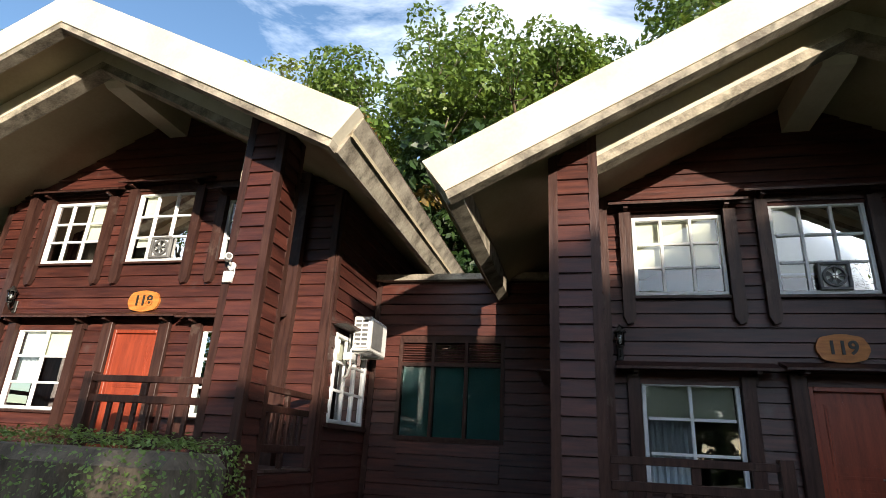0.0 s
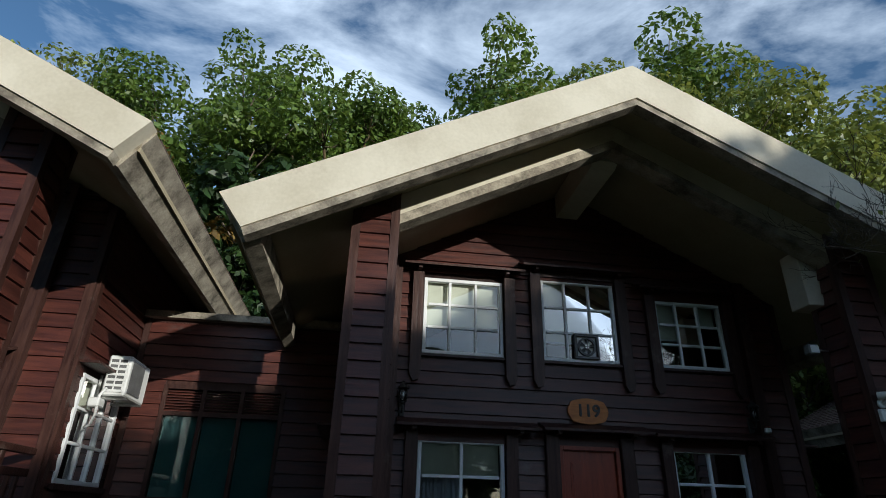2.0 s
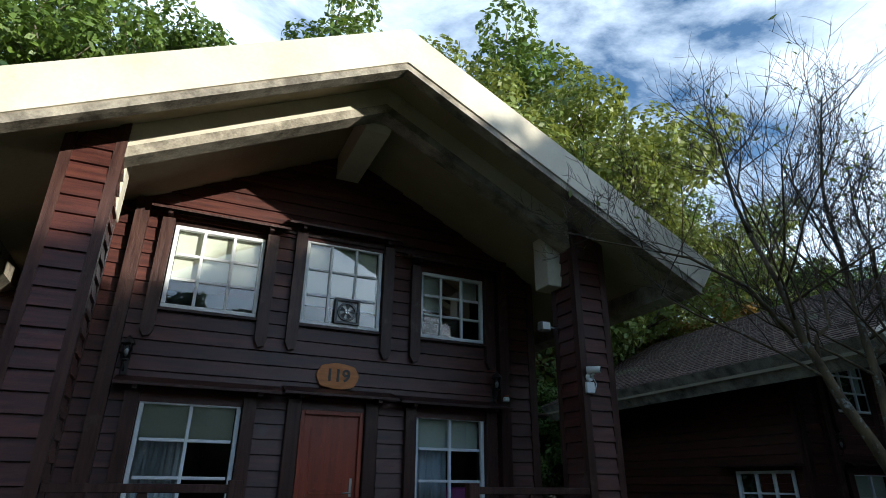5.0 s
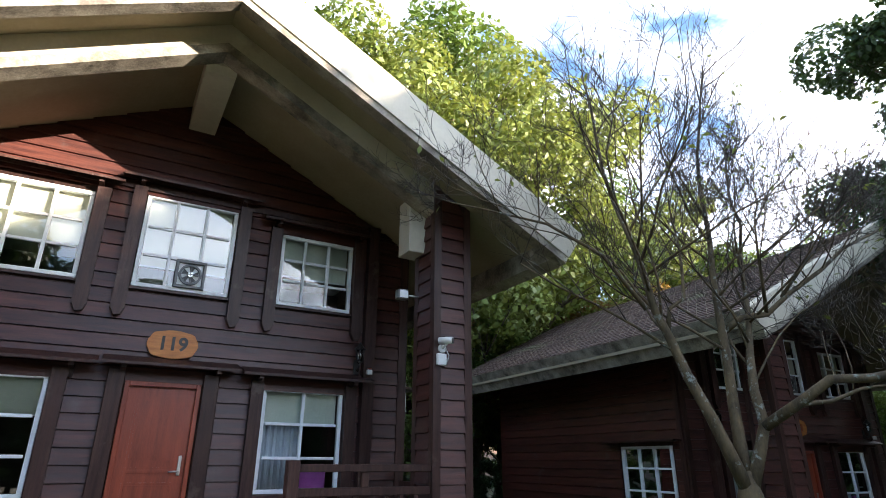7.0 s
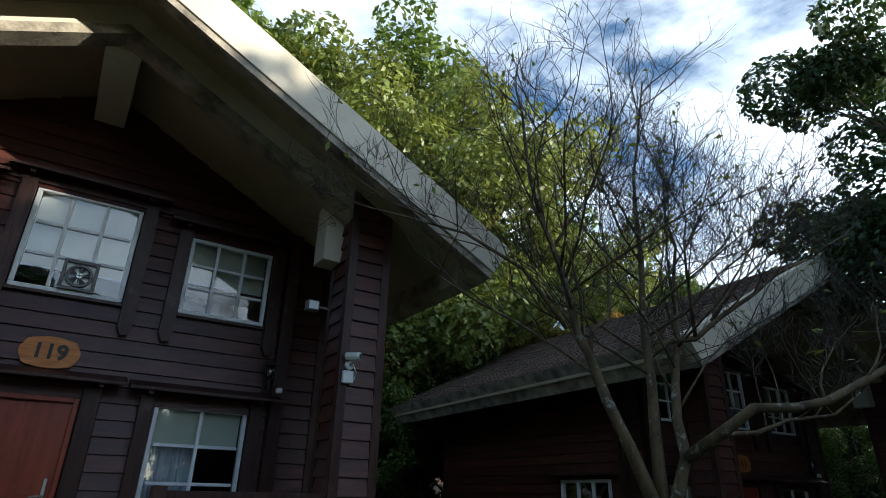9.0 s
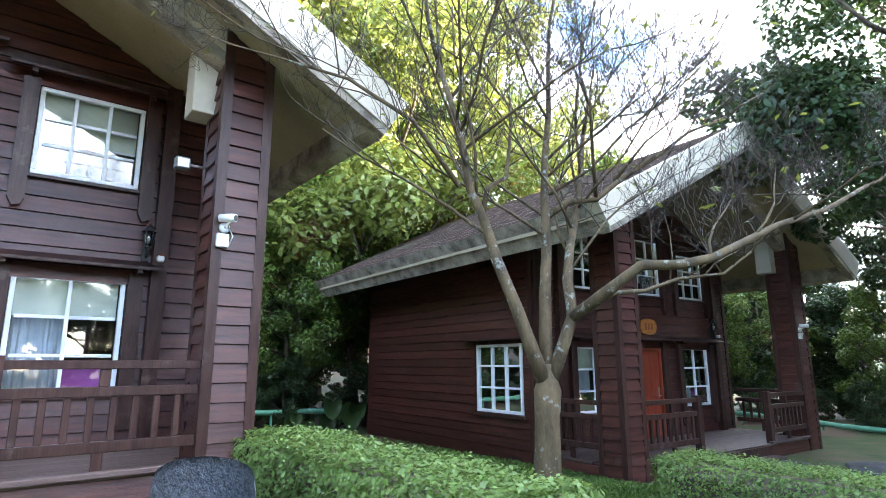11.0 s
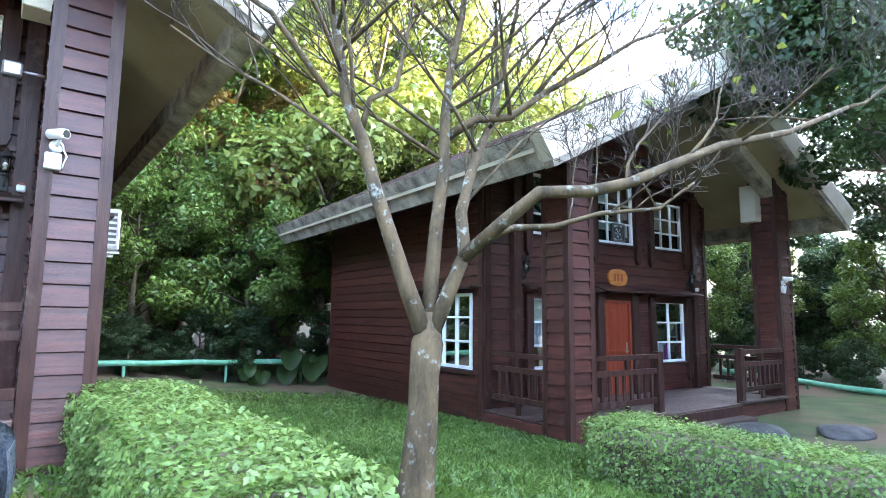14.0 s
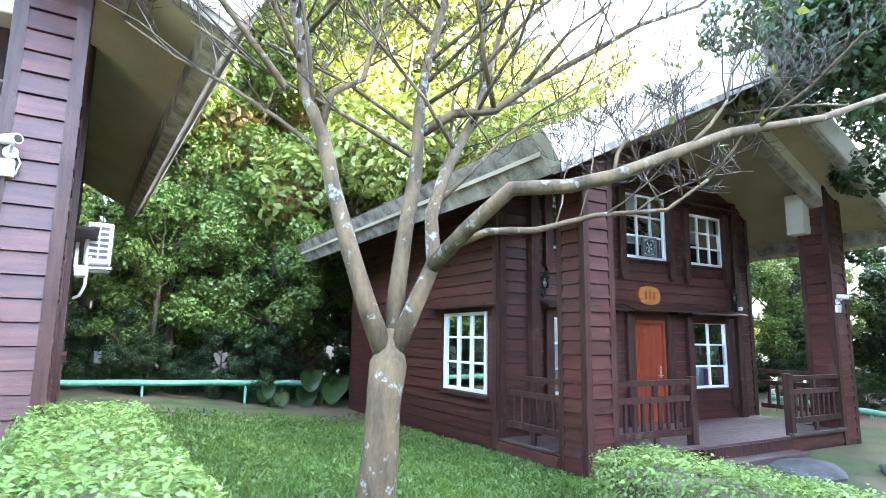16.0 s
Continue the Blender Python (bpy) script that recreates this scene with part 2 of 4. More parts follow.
def tube(points, radii, sides=8, bm=None):
    bm = bm or bmesh.new()
    pts = [Vector(p) for p in points]
    rings = []
    side = Vector((0.31, 0.77, 0.2))
    for i, p in enumerate(pts):
        d = (pts[min(i + 1, len(pts) - 1)] - pts[max(i - 1, 0)]).normalized()
        u = d.cross(side)
        u = u.normalized() if u.length > 1e-4 else d.orthogonal().normalized()
        v = d.cross(u)
        rings.append([bm.verts.new(p + (u * math.cos(a) + v * math.sin(a)) * radii[i]) for a in (2 * math.pi * k / sides for k in range(sides))])
    for a, b in zip(rings, rings[1:]):
        for k in range(sides):
            f = bm.faces.new((a[k], a[(k + 1) % sides], b[(k + 1) % sides], b[k]))
            f.smooth = True
    bm.faces.new(rings[0][::-1])
    bm.faces.new(rings[-1])
    return bm


def ground_z(x, y):
    s = min(max((x - 6.5) / 6.5, 0), 1)
    b = min(max(-x / 8, 0), 1)
    f = min(max((y - 16) / 26, 0), 1)
    r = min(max((x - 25) / 25, 0), 1)
    return 0.06 - 0.53 * s * s * (3 - 2 * s) + 0.40 * b * b * (3 - 2 * b) + 9.0 * f * f + 5.0 * r * r


# ---- house ----
CX, RIDGE, EAVE, HALF = 3.32, 7.14, 4.60, 4.98
M = (RIDGE - EAVE) / HALF
X0, X1, WALL, BACK, PORCH = -0.26, 6.90, 8.45, 15.2, 6.38
FRONT, REAR, FLOOR, PITCH = 5.57, 16.3, 0.50, 0.2


def top_line(x):
    return RIDGE - M * abs(x - CX)


def band(lo, hi, x0, x1):
    """The folded strip that lies lo to hi under the roof's top line, on one side of the ridge."""
    return [(x0, top_line(x0) - lo), (x1, top_line(x1) - lo), (x1, top_line(x1) - hi), (x0, top_line(x0) - hi)]


def plank_front(x0, x1, z0, z1, y, parent, slope=False):
    """A lapped board on a wall that faces -y; on the gable its ends follow the roof."""
    a0, a1, b0, b1 = x0, x1, x0, x1
    if slope:
        lim0, lim1 = (RIDGE - 0.32 - z0) / M, (RIDGE - 0.32 - z1) / M
        a0, a1, b0, b1 = max(x0, CX - lim0), min(x1, CX + lim0), max(x0, CX - lim1), min(x1, CX + lim1)
        if a1 - a0 < 0.1 or b1 - b0 < 0.02:
            return
    bm = bmesh.new()
    v = [bm.verts.new(p) for p in ((a0, y, z0), (a1, y, z0), (b1, y, z1), (b0, y, z1), (a0, y - 0.040, z0 + 0.004), (a1, y - 0.040, z0 + 0.004), (b1, y - 0.012, z1 - 0.006), (b0, y - 0.012, z1 - 0.006))]
    for f in ((0, 1, 2, 3), (4, 5, 6, 7), (0, 1, 5, 4), (1, 2, 6, 5), (2, 3, 7, 6), (3, 0, 4, 7)):
        bm.faces.new([v[i] for i in f])
    part("plank", bm, SIDING, parent)


def plank_side(y0, y1, z0, z1, x, out, parent):
    """A lapped board on a wall that faces out along x."""
    bm = bmesh.new()
    q, r = x + out * 0.040, x + out * 0.012
    v = [bm.verts.new(p) for p in ((x, y0, z0), (x, y1, z0), (x, y1, z1), (x, y0, z1), (q, y0, z0 + 0.004), (q, y1, z0 + 0.004), (r, y1, z1 - 0.006), (r, y0, z1 - 0.006))]
    for f in ((0, 1, 2, 3), (4, 5, 6, 7), (0, 1, 5, 4), (1, 2, 6, 5), (2, 3, 7, 6), (3, 0, 4, 7)):
        bm.faces.new([v[i] for i in f])
    part("plank", bm, SIDING, parent)


def spans(lo, hi, cuts):
    out = [(lo, hi)]
    for c0, c1 in cuts:
        out = [s for a, b in out for s in ((a, min(b, c0)), (max(a, c1), b)) if s[1] - s[0] > 0.03]
    return out


def holed(u0, u1, z0, z1, holes):
    """The rectangles that are left of a wall round its openings."""
    us = sorted({u0, u1, *[h[0] for h in holes], *[h[1] for h in holes]})
    zs = sorted({z0, z1, *[h[2] for h in holes], *[h[3] for h in holes]})
    for a, b in zip(us, us[1:]):
        run = None
        for c, d in zip(zs, zs[1:]):
            hole = any(h[0] < (a + b) / 2 < h[1] and h[2] < (c + d) / 2 < h[3] for h in holes)
            if hole:
                if run:
                    yield (a, b, *run)
                run = None
            else:
                run = (run[0], d) if run else (c, d)
        if run:
            yield (a, b, *run)


UPPER = ((0.88, 2.15, 3.77, 5.00), (2.78, 4.03, 3.77, 5.13), (4.72, 5.90, 3.77, 4.90))
LOWER = ((0.88, 2.13, 1.14, 2.54), (4.69, 5.88, 1.14, 2.55))
DOORWAY = (2.94, 3.86, FLOOR, 2.52)


def window_front(h, parent, cols, rows, blind, curtain=0.0):
    """A white wooden window in a wall that faces -y: frame, bars, panes, a blind inside."""
    x0, x1, z0, z1 = h
    w = part("window", box(x0, x1, WALL - 0.03, WALL + 0.05, z0, z0 + 0.055, 0.006), WHITE, parent, "white painted wooden window")
    f = 0.055
    for b in ((x0, x1, z1 - f, z1), (x0, x0 + f, z0 + f, z1 - f), (x1 - f, x1, z0 + f, z1 - f)):
        part("frame", box(b[0], b[1], WALL - 0.03, WALL + 0.05, b[2], b[3], 0.006), WHITE, w)
    xs = [x0 + f + (x1 - x0 - 2 * f) * c for c in cols]
    zs = [z0 + f + (z1 - z0 - 2 * f) * r for r in rows]
    for x in xs[1:-1]:
        part("bar", box(x - 0.022, x + 0.022, WALL - 0.022, WALL + 0.03, z0 + f, z1 - f, 0.005), WHITE, w)
    for z in zs[1:-1]:
        for a, b in zip(xs, xs[1:]):
            part("bar", box(a + 0.022, b - 0.022, WALL - 0.018, WALL + 0.03, z - 0.02, z + 0.02, 0.005), WHITE, w)
    for a, b in zip(xs, xs[1:]):
        for c, d in zip(zs, zs[1:]):
            tilt = random.uniform(-0.004, 0.004)
            bm = bmesh.new()
            vs = [bm.verts.new(p) for p in ((a, WALL + 0.006 + tilt, c), (b, WALL + 0.006, c), (b, WALL + 0.006, d), (a, WALL + 0.006 + tilt, d))]
            bm.faces.new(vs)
            pane = part("pane", bm, GLASS, w)
            pane.visible_shadow = False
    if blind:
        zb = z1 - (z1 - z0) * blind
        part("blind", box(x0 + 0.06, x1 - 0.06, WALL + 0.10, WALL + 0.115, zb, z1 - 0.02), BLIND, w, "cream roller blind behind the glass")
        part("blind_rod", box(x0 + 0.06, x1 - 0.06, WALL + 0.092, WALL + 0.122, zb - 0.025, zb), WHITE, w)
    if curtain:
        xe = x0 + (x1 - x0) * curtain
        bm, k = bmesh.new(), 26
        up, dn = [], []
        for i in range(k + 1):
            x, y = x0 + 0.03 + (xe - x0 - 0.03) * i / k, WALL + 0.17 + 0.02 * math.sin(i * 1.7)
            up.append(bm.verts.new((x, y, z1 + 0.03)))
            dn.append(bm.verts.new((x, y, z0 - 0.05)))
        for i in range(k):
            bm.faces.new((dn[i], dn[i + 1], up[i + 1], up[i]))
        part("curtain", bm, CURTAIN, w, "pale grey curtain behind the glass")
    part("sill", prism_x([(WALL - 0.075, z0 - 0.05), (WALL - 0.034, z0 - 0.05), (WALL - 0.034, z0 - 0.002), (WALL - 0.075, z0 - 0.014)], x0 - 0.02, x1 + 0.02), TRIM, w, "brown wooden sill")
    return w


def canopy(x0, x1, z, parent, depth=0.36):
    c = part("canopy", prism_x([(WALL - depth, z - 0.05), (WALL - 0.034, z + 0.06), (WALL - 0.034, z + 0.095), (WALL - depth, z - 0.015)], x0, x1), TRIM, parent, "dark wooden canopy board")
    for x in (x0 + 0.22, x1 - 0.30):
        part("bracket", prism_x([(WALL - depth + 0.06, z - 0.034), (WALL - 0.034, z + 0.050), (WALL - 0.034, z - 0.20), (WALL - 0.09, z - 0.20), (WALL - 0.10, z - 0.10), (WALL - depth + 0.06, z - 0.09)], x, x + 0.06), TRIM, c)


def side_board(x, z0, z1, parent):
    part("side_board", prism_y([(x - 0.085, z0 + 0.11), (x - 0.03, z0), (x + 0.05, z0 + 0.02), (x + 0.085, z0 + 0.11), (x + 0.085, z1), (x - 0.085, z1)], WALL - 0.12, WALL - 0.034), TRIM, parent)


def railing(parent, axis, a0, a1, at, posts=(False, False)):
    """A wooden balustrade on the deck, along x at y, or along y at x."""
    def bar(a, b, c0, c1, z0, z1):
        return box(a, b, at + c0, at + c1, z0, z1, 0.006) if axis == "x" else box(at + c0, at + c1, a, b, z0, z1, 0.006)
    r = part("railing", bar(a0, a1, -0.05, 0.05, FLOOR + 0.95, FLOOR + 1.03), TRIM, parent, "dark brown wooden porch railing")
    part("rail", bar(a0, a1, -0.03, 0.03, FLOOR + 0.70, FLOOR + 0.79), TRIM, r)
    part("rail", bar(a0, a1, -0.03, 0.03, FLOOR + 0.20, FLOOR + 0.30), TRIM, r)
    n = max(3, round((a1 - a0) / 0.19))
    for i in range(1, n):
        a = a0 + (a1 - a0) * i / n
        part("baluster", bar(a - 0.03, a + 0.03, -0.022, 0.022, FLOOR + 0.30, FLOOR + 0.70), TRIM, r)
    mid = (a0 + a1) / 2
    part("block", bar(mid - 0.045, mid + 0.045, -0.028, 0.028, FLOOR + 0.79, FLOOR + 0.95), TRIM, r)
    part("block", bar(mid - 0.045, mid + 0.045, -0.028, 0.028, FLOOR, FLOOR + 0.20), TRIM, r)
    for k, a in enumerate((a0, a1)):
        if posts[k]:
            part("newel_post", bar(a - 0.065, a + 0.065, -0.065, 0.065, FLOOR, FLOOR + 1.07), TRIM, r)


def pillar(parent, x0, x1):
    """A porch pillar clad in lapped boards between corner boards."""
    y0, y1, foot = PORCH, PORCH + 0.58, -0.1
    core = part("pillar", prism_y([(x0 + 0.03, foot), (x1 - 0.03, foot), (x1 - 0.03, top_line(x1 - 0.03) - 0.31), (x0 + 0.03, top_line(x0 + 0.03) - 0.31)], y0 + 0.035, y1 - 0.035), TRIM, parent, "porch pillar clad in dark stained boards")
    e, cb = 0.035, 0.11
    for a, b in ((x0, x0 + cb), (x1 - cb, x1)):
        for c, d in ((y0, y0 + e), (y1 - e, y1)):
            part("corner_board", prism_y([(a, foot), (b, foot), (b, top_line(b) - 0.315), (a, top_line(a) - 0.315)], c, d), TRIM, core)
    for x, w in ((x0, -1), (x1, 1)):
        for c, d in ((y0 + e, y0 + cb), (y1 - cb, y1 - e)):
            part("corner_board", box(min(x, x - w * e), max(x, x - w * e), c, d, foot, top_line(x - w * e if top_line(x - w * e) < top_line(x) else x) - 0.32), TRIM, core)
    hi = min(top_line(x0), top_line(x1)) - 0.33
    rows = int((hi - foot) / PITCH)
    for i in range(rows + 2):
        z0 = foot + i * PITCH
        z1 = z0 + PITCH
        if z1 < max(top_line(x0), top_line(x1)) - 0.33:
            plank_front(x0 + cb, x1 - cb, z0, z1, y0 + 0.035, core, slope=z1 > hi)
        if z1 < hi + 0.05:
            plank_side(y0 + cb, y1 - cb, z0, min(z1, hi), x0 + 0.03, -1, core)
            plank_side(y0 + cb, y1 - cb, z0, min(z1, hi), x1 - 0.03, 1, core)


def shingles(parent, sign):
    """Overlapping rows of shingles on one slope, as one mesh."""
    bm = bmesh.new()
    rnd = random.Random(5)
    ln = math.hypot(HALF, HALF * M)
    rows, cols = 34, 46
    for r in range(rows):
        d0, d1 = ln * r / rows, min(ln * (r + 1.25) / rows, ln)
        for c in range(cols):
            y0 = FRONT + 0.22 + (REAR - FRONT - 0.24) * (c + (0.5 if r % 2 else 0)) / (cols + 0.5)
            y1 = y0 + (REAR - FRONT - 0.24) / (cols + 0.5) - 0.012
            j = rnd.uniform(0, 0.012)
            vs = []
            for d, lift in ((d0, 0.006), (d1, 0.024 + j)):
                x, z = CX + sign * d * HALF / ln, RIDGE - d * HALF * M / ln + lift
                vs.append((x, z))
            v = [bm.verts.new(p) for p in ((vs[0][0], y0, vs[0][1]), (vs[0][0], y1, vs[0][1]), (vs[1][0], y1, vs[1][1]), (vs[1][0], y0, vs[1][1]), (vs[1][0], y1, vs[1][1] - 0.02), (vs[1][0], y0, vs[1][1] - 0.02))]
            bm.faces.new(v[:4])
            bm.faces.new((v[3], v[2], v[4], v[5]))
    tagged(part("shingles", bm, SHINGLE, parent, "weathered brown roof shingles"), kind="stuff")


def house(label):
    h = anchor("house", (CX, PORCH, 0.0), label, "house", "row of wooden houses")
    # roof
    # both slabs carry the darker cream that stands for shade under the roof
    roof = part("roof", prism_y([*band(0.0, 0.31, CX - HALF + 0.12, CX)], FRONT + 0.2, REAR), SHADED_SOFFIT, h, "broad gabled roof with cream concrete edges")
    part("slope", prism_y([*band(0.0, 0.31, CX, CX + HALF - 0.12)], FRONT + 0.2, REAR), SHADED_SOFFIT, roof)
    k = 0.29
    for s in (-1, 1):
        xe = CX + s * HALF
        xi = CX + s * (HALF - k)
        bt = top_line(xi) - 0.60
        poly = [(CX, RIDGE + 0.04), (xe, EAVE + 0.03), (xi, bt + 0.09), (CX, RIDGE - 0.51)]
        part("fascia", prism_y(poly, FRONT, FRONT + 0.2), CREAM, roof, "cream painted concrete gable edge")
        lip = [(CX, RIDGE - 0.51), (xi, bt + 0.09), (xi - s * 0.04, bt), (CX, RIDGE - 0.61)]
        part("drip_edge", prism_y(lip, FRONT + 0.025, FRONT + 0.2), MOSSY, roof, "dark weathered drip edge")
        e = [(xe, EAVE + 0.004), (xi, bt), (xi - s * 0.17, top_line(xi - s * 0.17) - 0.60), (xi - s * 0.17, top_line(xi - s * 0.17) - 0.3), (xe - s * 0.12, top_line(xe - s * 0.12))]
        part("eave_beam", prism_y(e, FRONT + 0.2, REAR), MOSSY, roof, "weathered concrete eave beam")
        part("rafter", prism_y(band(0.31, 0.60, CX + s * 3.05, CX) if s < 0 else band(0.31, 0.60, CX, CX + s * 3.05), PORCH + 0.04, PORCH + 0.3), CREAM, roof, "cream concrete rafter")
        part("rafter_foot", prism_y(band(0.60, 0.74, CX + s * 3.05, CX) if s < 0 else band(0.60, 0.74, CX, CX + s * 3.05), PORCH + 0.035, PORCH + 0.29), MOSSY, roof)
        xa, xb = sorted((CX + s * (2.76 if s > 0 else 2.98), CX + s * (3.10 if s > 0 else 3.24)))
        part("purlin", box(xa, xb, PORCH + 0.31, PORCH + 0.66, 4.33, 5.16, 0.01), CREAM, roof, "cream concrete purlin")
        shingles(roof, s)
    part("ridge_beam", prism_x([(PORCH + 0.305, 6.78), (PORCH + 0.305, 6.36), (PORCH + 0.42, 6.30), (WALL - 0.045, 6.30), (WALL - 0.045, 6.78)], CX - 0.19, CX + 0.19), CREAM, roof, "cream concrete ridge beam")
    # front wall with its openings
    holes = [*UPPER, *LOWER, DOORWAY]
    top = top_line(X0) - 0.32
    bm = bmesh.new()
    for a, b, c, d in holed(X0, X1, 0.0, top, holes):
        box(a, b, WALL, WALL + 0.16, c, d, bm=bm)
    # the gable above, cut by the tops of the upper windows
    gz = 5.14
    lim = (RIDGE - 0.32 - gz) / M
    for a, b, c, d in holed(CX - lim, CX + lim, top, gz, [u for u in UPPER]):
        box(a, b, WALL, WALL + 0.16, c, d, bm=bm)
    prism_y([(X0, top), (CX - lim, top), (CX - lim, gz)], WALL, WALL + 0.16, bm)
    prism_y([(X1, top), (CX + lim, gz), (CX + lim, top)], WALL, WALL + 0.16, bm)
    prism_y([(CX - lim, gz), (CX + lim, gz), (CX, RIDGE - 0.32)], WALL, WALL + 0.16, bm)
    front = part("wall", bm, TRIM, h, "front wall of dark red-brown lapped boards")
    z = FLOOR
    while z < RIDGE - 0.6:
        cuts = [(a - 0.02, b + 0.02) for a, b, c, d in holes if c - 0.05 < z + PITCH / 2 < d + 0.04]
        for a, b in spans(X0 + 0.12, X1 - 0.12, cuts):
            plank_front(a, b, z, z + PITCH, WALL, front, slope=z + PITCH > top)
        z += PITCH
    for a, b in ((X0, X0 + 0.12), (X1 - 0.12, X1), (0.34, 0.52), (6.14, 6.32)):
        part("corner_board", box(a, b, WALL - 0.16 if 0 < a < 6.5 else WALL - 0.05, WALL - 0.002, FLOOR, top_line(a if a < CX else b) - 0.33), TRIM, front)
    part("ledge", box(X0 + 0.12, X1 - 0.12, WALL - 0.07, WALL - 0.034, 5.16, 5.24), TRIM, front)
    # side and back walls
    swin = ((8.78, 10.25, 1.16, 2.58),)
    for x, out, name in ((X0, -1, "side wall"), (X1, 1, "side wall")):
        a, b = (x, x + 0.16) if out < 0 else (x - 0.16, x)
        bm = bmesh.new()
        for c, d, e, f in holed(WALL + 0.16, BACK, -0.3, top, swin):
            box(a, b, c, d, e, f, bm=bm)
        side = part("wall", bm, TRIM, h, "side wall of dark red-brown lapped boards")
        z = -0.3
        while z < top - 0.1:
            cuts = [(c - 0.05, d + 0.05) for c, d, e, f in swin if e - 0.05 < z + PITCH / 2 < f + 0.05]
            for c, d in spans(WALL + 0.12, BACK, cuts):
                plank_side(c, d, z, min(z + PITCH, top), x, out, side)
            z += PITCH
        xa, xb = sorted((x + out * 0.002, x + out * 0.05))
        part("corner_board", box(xa, xb, WALL, WALL + 0.12, -0.3, top), TRIM, side)
        side_window(side, x, out, swin[0])
        # the porch's plinth
        plinth = part("plinth", box(min(x, x - out * 0.1), max(x, x - out * 0.1), PORCH + 0.58, WALL + 0.12, -0.3, FLOOR - 0.06), TRIM, h)
        for i in range(4):
            plank_side(PORCH + 0.6, WALL + 0.12, -0.3 + i * PITCH, -0.1 + i * PITCH - (0.06 if i == 3 else 0), x, out, plinth)
    part("wall", prism_y([(X0, -0.3), (X1, -0.3), (X1, top), (CX, RIDGE - 0.32), (X0, top)], BACK, BACK + 0.16), SIDING, h)
    # added slab and partition, coloured dark so the rooms look unlit
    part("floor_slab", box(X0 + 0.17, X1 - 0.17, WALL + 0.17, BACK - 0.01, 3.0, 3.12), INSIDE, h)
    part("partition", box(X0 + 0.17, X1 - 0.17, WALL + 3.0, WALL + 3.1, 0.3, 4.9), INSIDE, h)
    # windows, canopies and side boards
    for i, u in enumerate(UPPER):
        w = window_front(u, front, (0, 0.31, 0.67, 1), (0, 0.33, 0.66, 1), (0.62, 0.75, 0.55)[i], (0, 0, 0)[i])
        for x in (u[0] - 0.10, u[1] + 0.10):
            side_board(x, 3.33, u[3] + 0.06, front)
        canopy(u[0] - 0.34, u[1] + 0.32, u[3] + 0.17, front, 0.30)
    for i, u in enumerate(LOWER):
        w = window_front(u, front, (0, 0.5, 1), (0, 0.31, 0.66, 1), 0.33, 0.52)
        for x in (u[0] - 0.10, u[1] + 0.10):
            side_board(x, FLOOR + 0.2, u[3] + 0.08, front)
    canopy(0.55, 2.60, 2.72, front)
    canopy(2.64, 4.30, 2.74, front)
    canopy(4.34, 6.25, 2.72, front)
    part("cloth", box(LOWER[1][0] + 0.1, LOWER[1][1] - 0.1, WALL + 0.2, WALL + 0.28, 1.02, 1.52, 0.03), PINK, front, "magenta cloth behind the glass")
    # door
    d = part("door", box(DOORWAY[0] + 0.06, DOORWAY[1] - 0.06, WALL + 0.0, WALL + 0.05, FLOOR + 0.02, DOORWAY[3] - 0.06), DOOR, front, "red-brown panelled wooden door, shut")
    for a, b, c, e in ((DOORWAY[0], DOORWAY[0] + 0.06, FLOOR, DOORWAY[3]), (DOORWAY[1] - 0.06, DOORWAY[1], FLOOR, DOORWAY[3]), (DOORWAY[0] + 0.06, DOORWAY[1] - 0.06, DOORWAY[3] - 0.06, DOORWAY[3])):
        part("door_frame", box(a, b, WALL - 0.06, WALL + 0.09, c, e, 0.006), DOOR, d)
    for x in (DOORWAY[0] - 0.11, DOORWAY[1] + 0.11):
        part("door_post", box(x - 0.1, x + 0.1, WALL - 0.12, WALL - 0.034, FLOOR, 2.66, 0.01), TRIM, front)
    xa, xb, ym = DOORWAY[0] + 0.17, DOORWAY[1] - 0.17, WALL - 0.012
    arch = [(xa + (xb - xa) * i / 12, 2.30 + 0.055 * math.exp(-((i - 6) / 2.2) ** 2)) for i in range(13)]
    part("moulding", prism_y([(xa, 1.56), (xb, 1.56), *[(x, z) for x, z in arch[::-1]]], ym, ym + 0.012), DOOR, d)
    part("panel", prism_y([(xa + 0.03, 1.59), (xb - 0.03, 1.59), *[(min(max(x, xa + 0.03), xb - 0.03), z - 0.03) for x, z in arch[::-1]]], ym - 0.008, ym), DOOR, d)
    for z0, z1 in ((1.38, 1.48), (0.70, 1.30)):
        part("moulding", box(xa, xb, ym, ym + 0.012, z0, z1), DOOR, d)
        part("panel", box(xa + 0.03, xb - 0.03, ym - 0.008, ym, z0 + 0.03, z1 - 0.03, 0.004), DOOR, d)
    hd = part("handle", box(3.715, 3.755, WALL - 0.02, WALL - 0.001, 1.38, 1.62, 0.004), STEEL, d, "brushed steel door handle")
    part("lever", tube([(3.735, WALL - 0.02, 1.43), (3.735, WALL - 0.06, 1.43), (3.68, WALL - 0.065, 1.43), (3.61, WALL - 0.06, 1.425)], [0.011] * 4, 8), STEEL, hd)
    # porch
    deck = part("deck", box(X0 + 0.03, X1 - 0.03, PORCH + 0.06, WALL - 0.001, FLOOR - 0.18, FLOOR - 0.035), TRIM, h, "porch deck of brown boards")
    n = 14
    for i in range(n):
        y0 = PORCH + (WALL - PORCH) * i / n
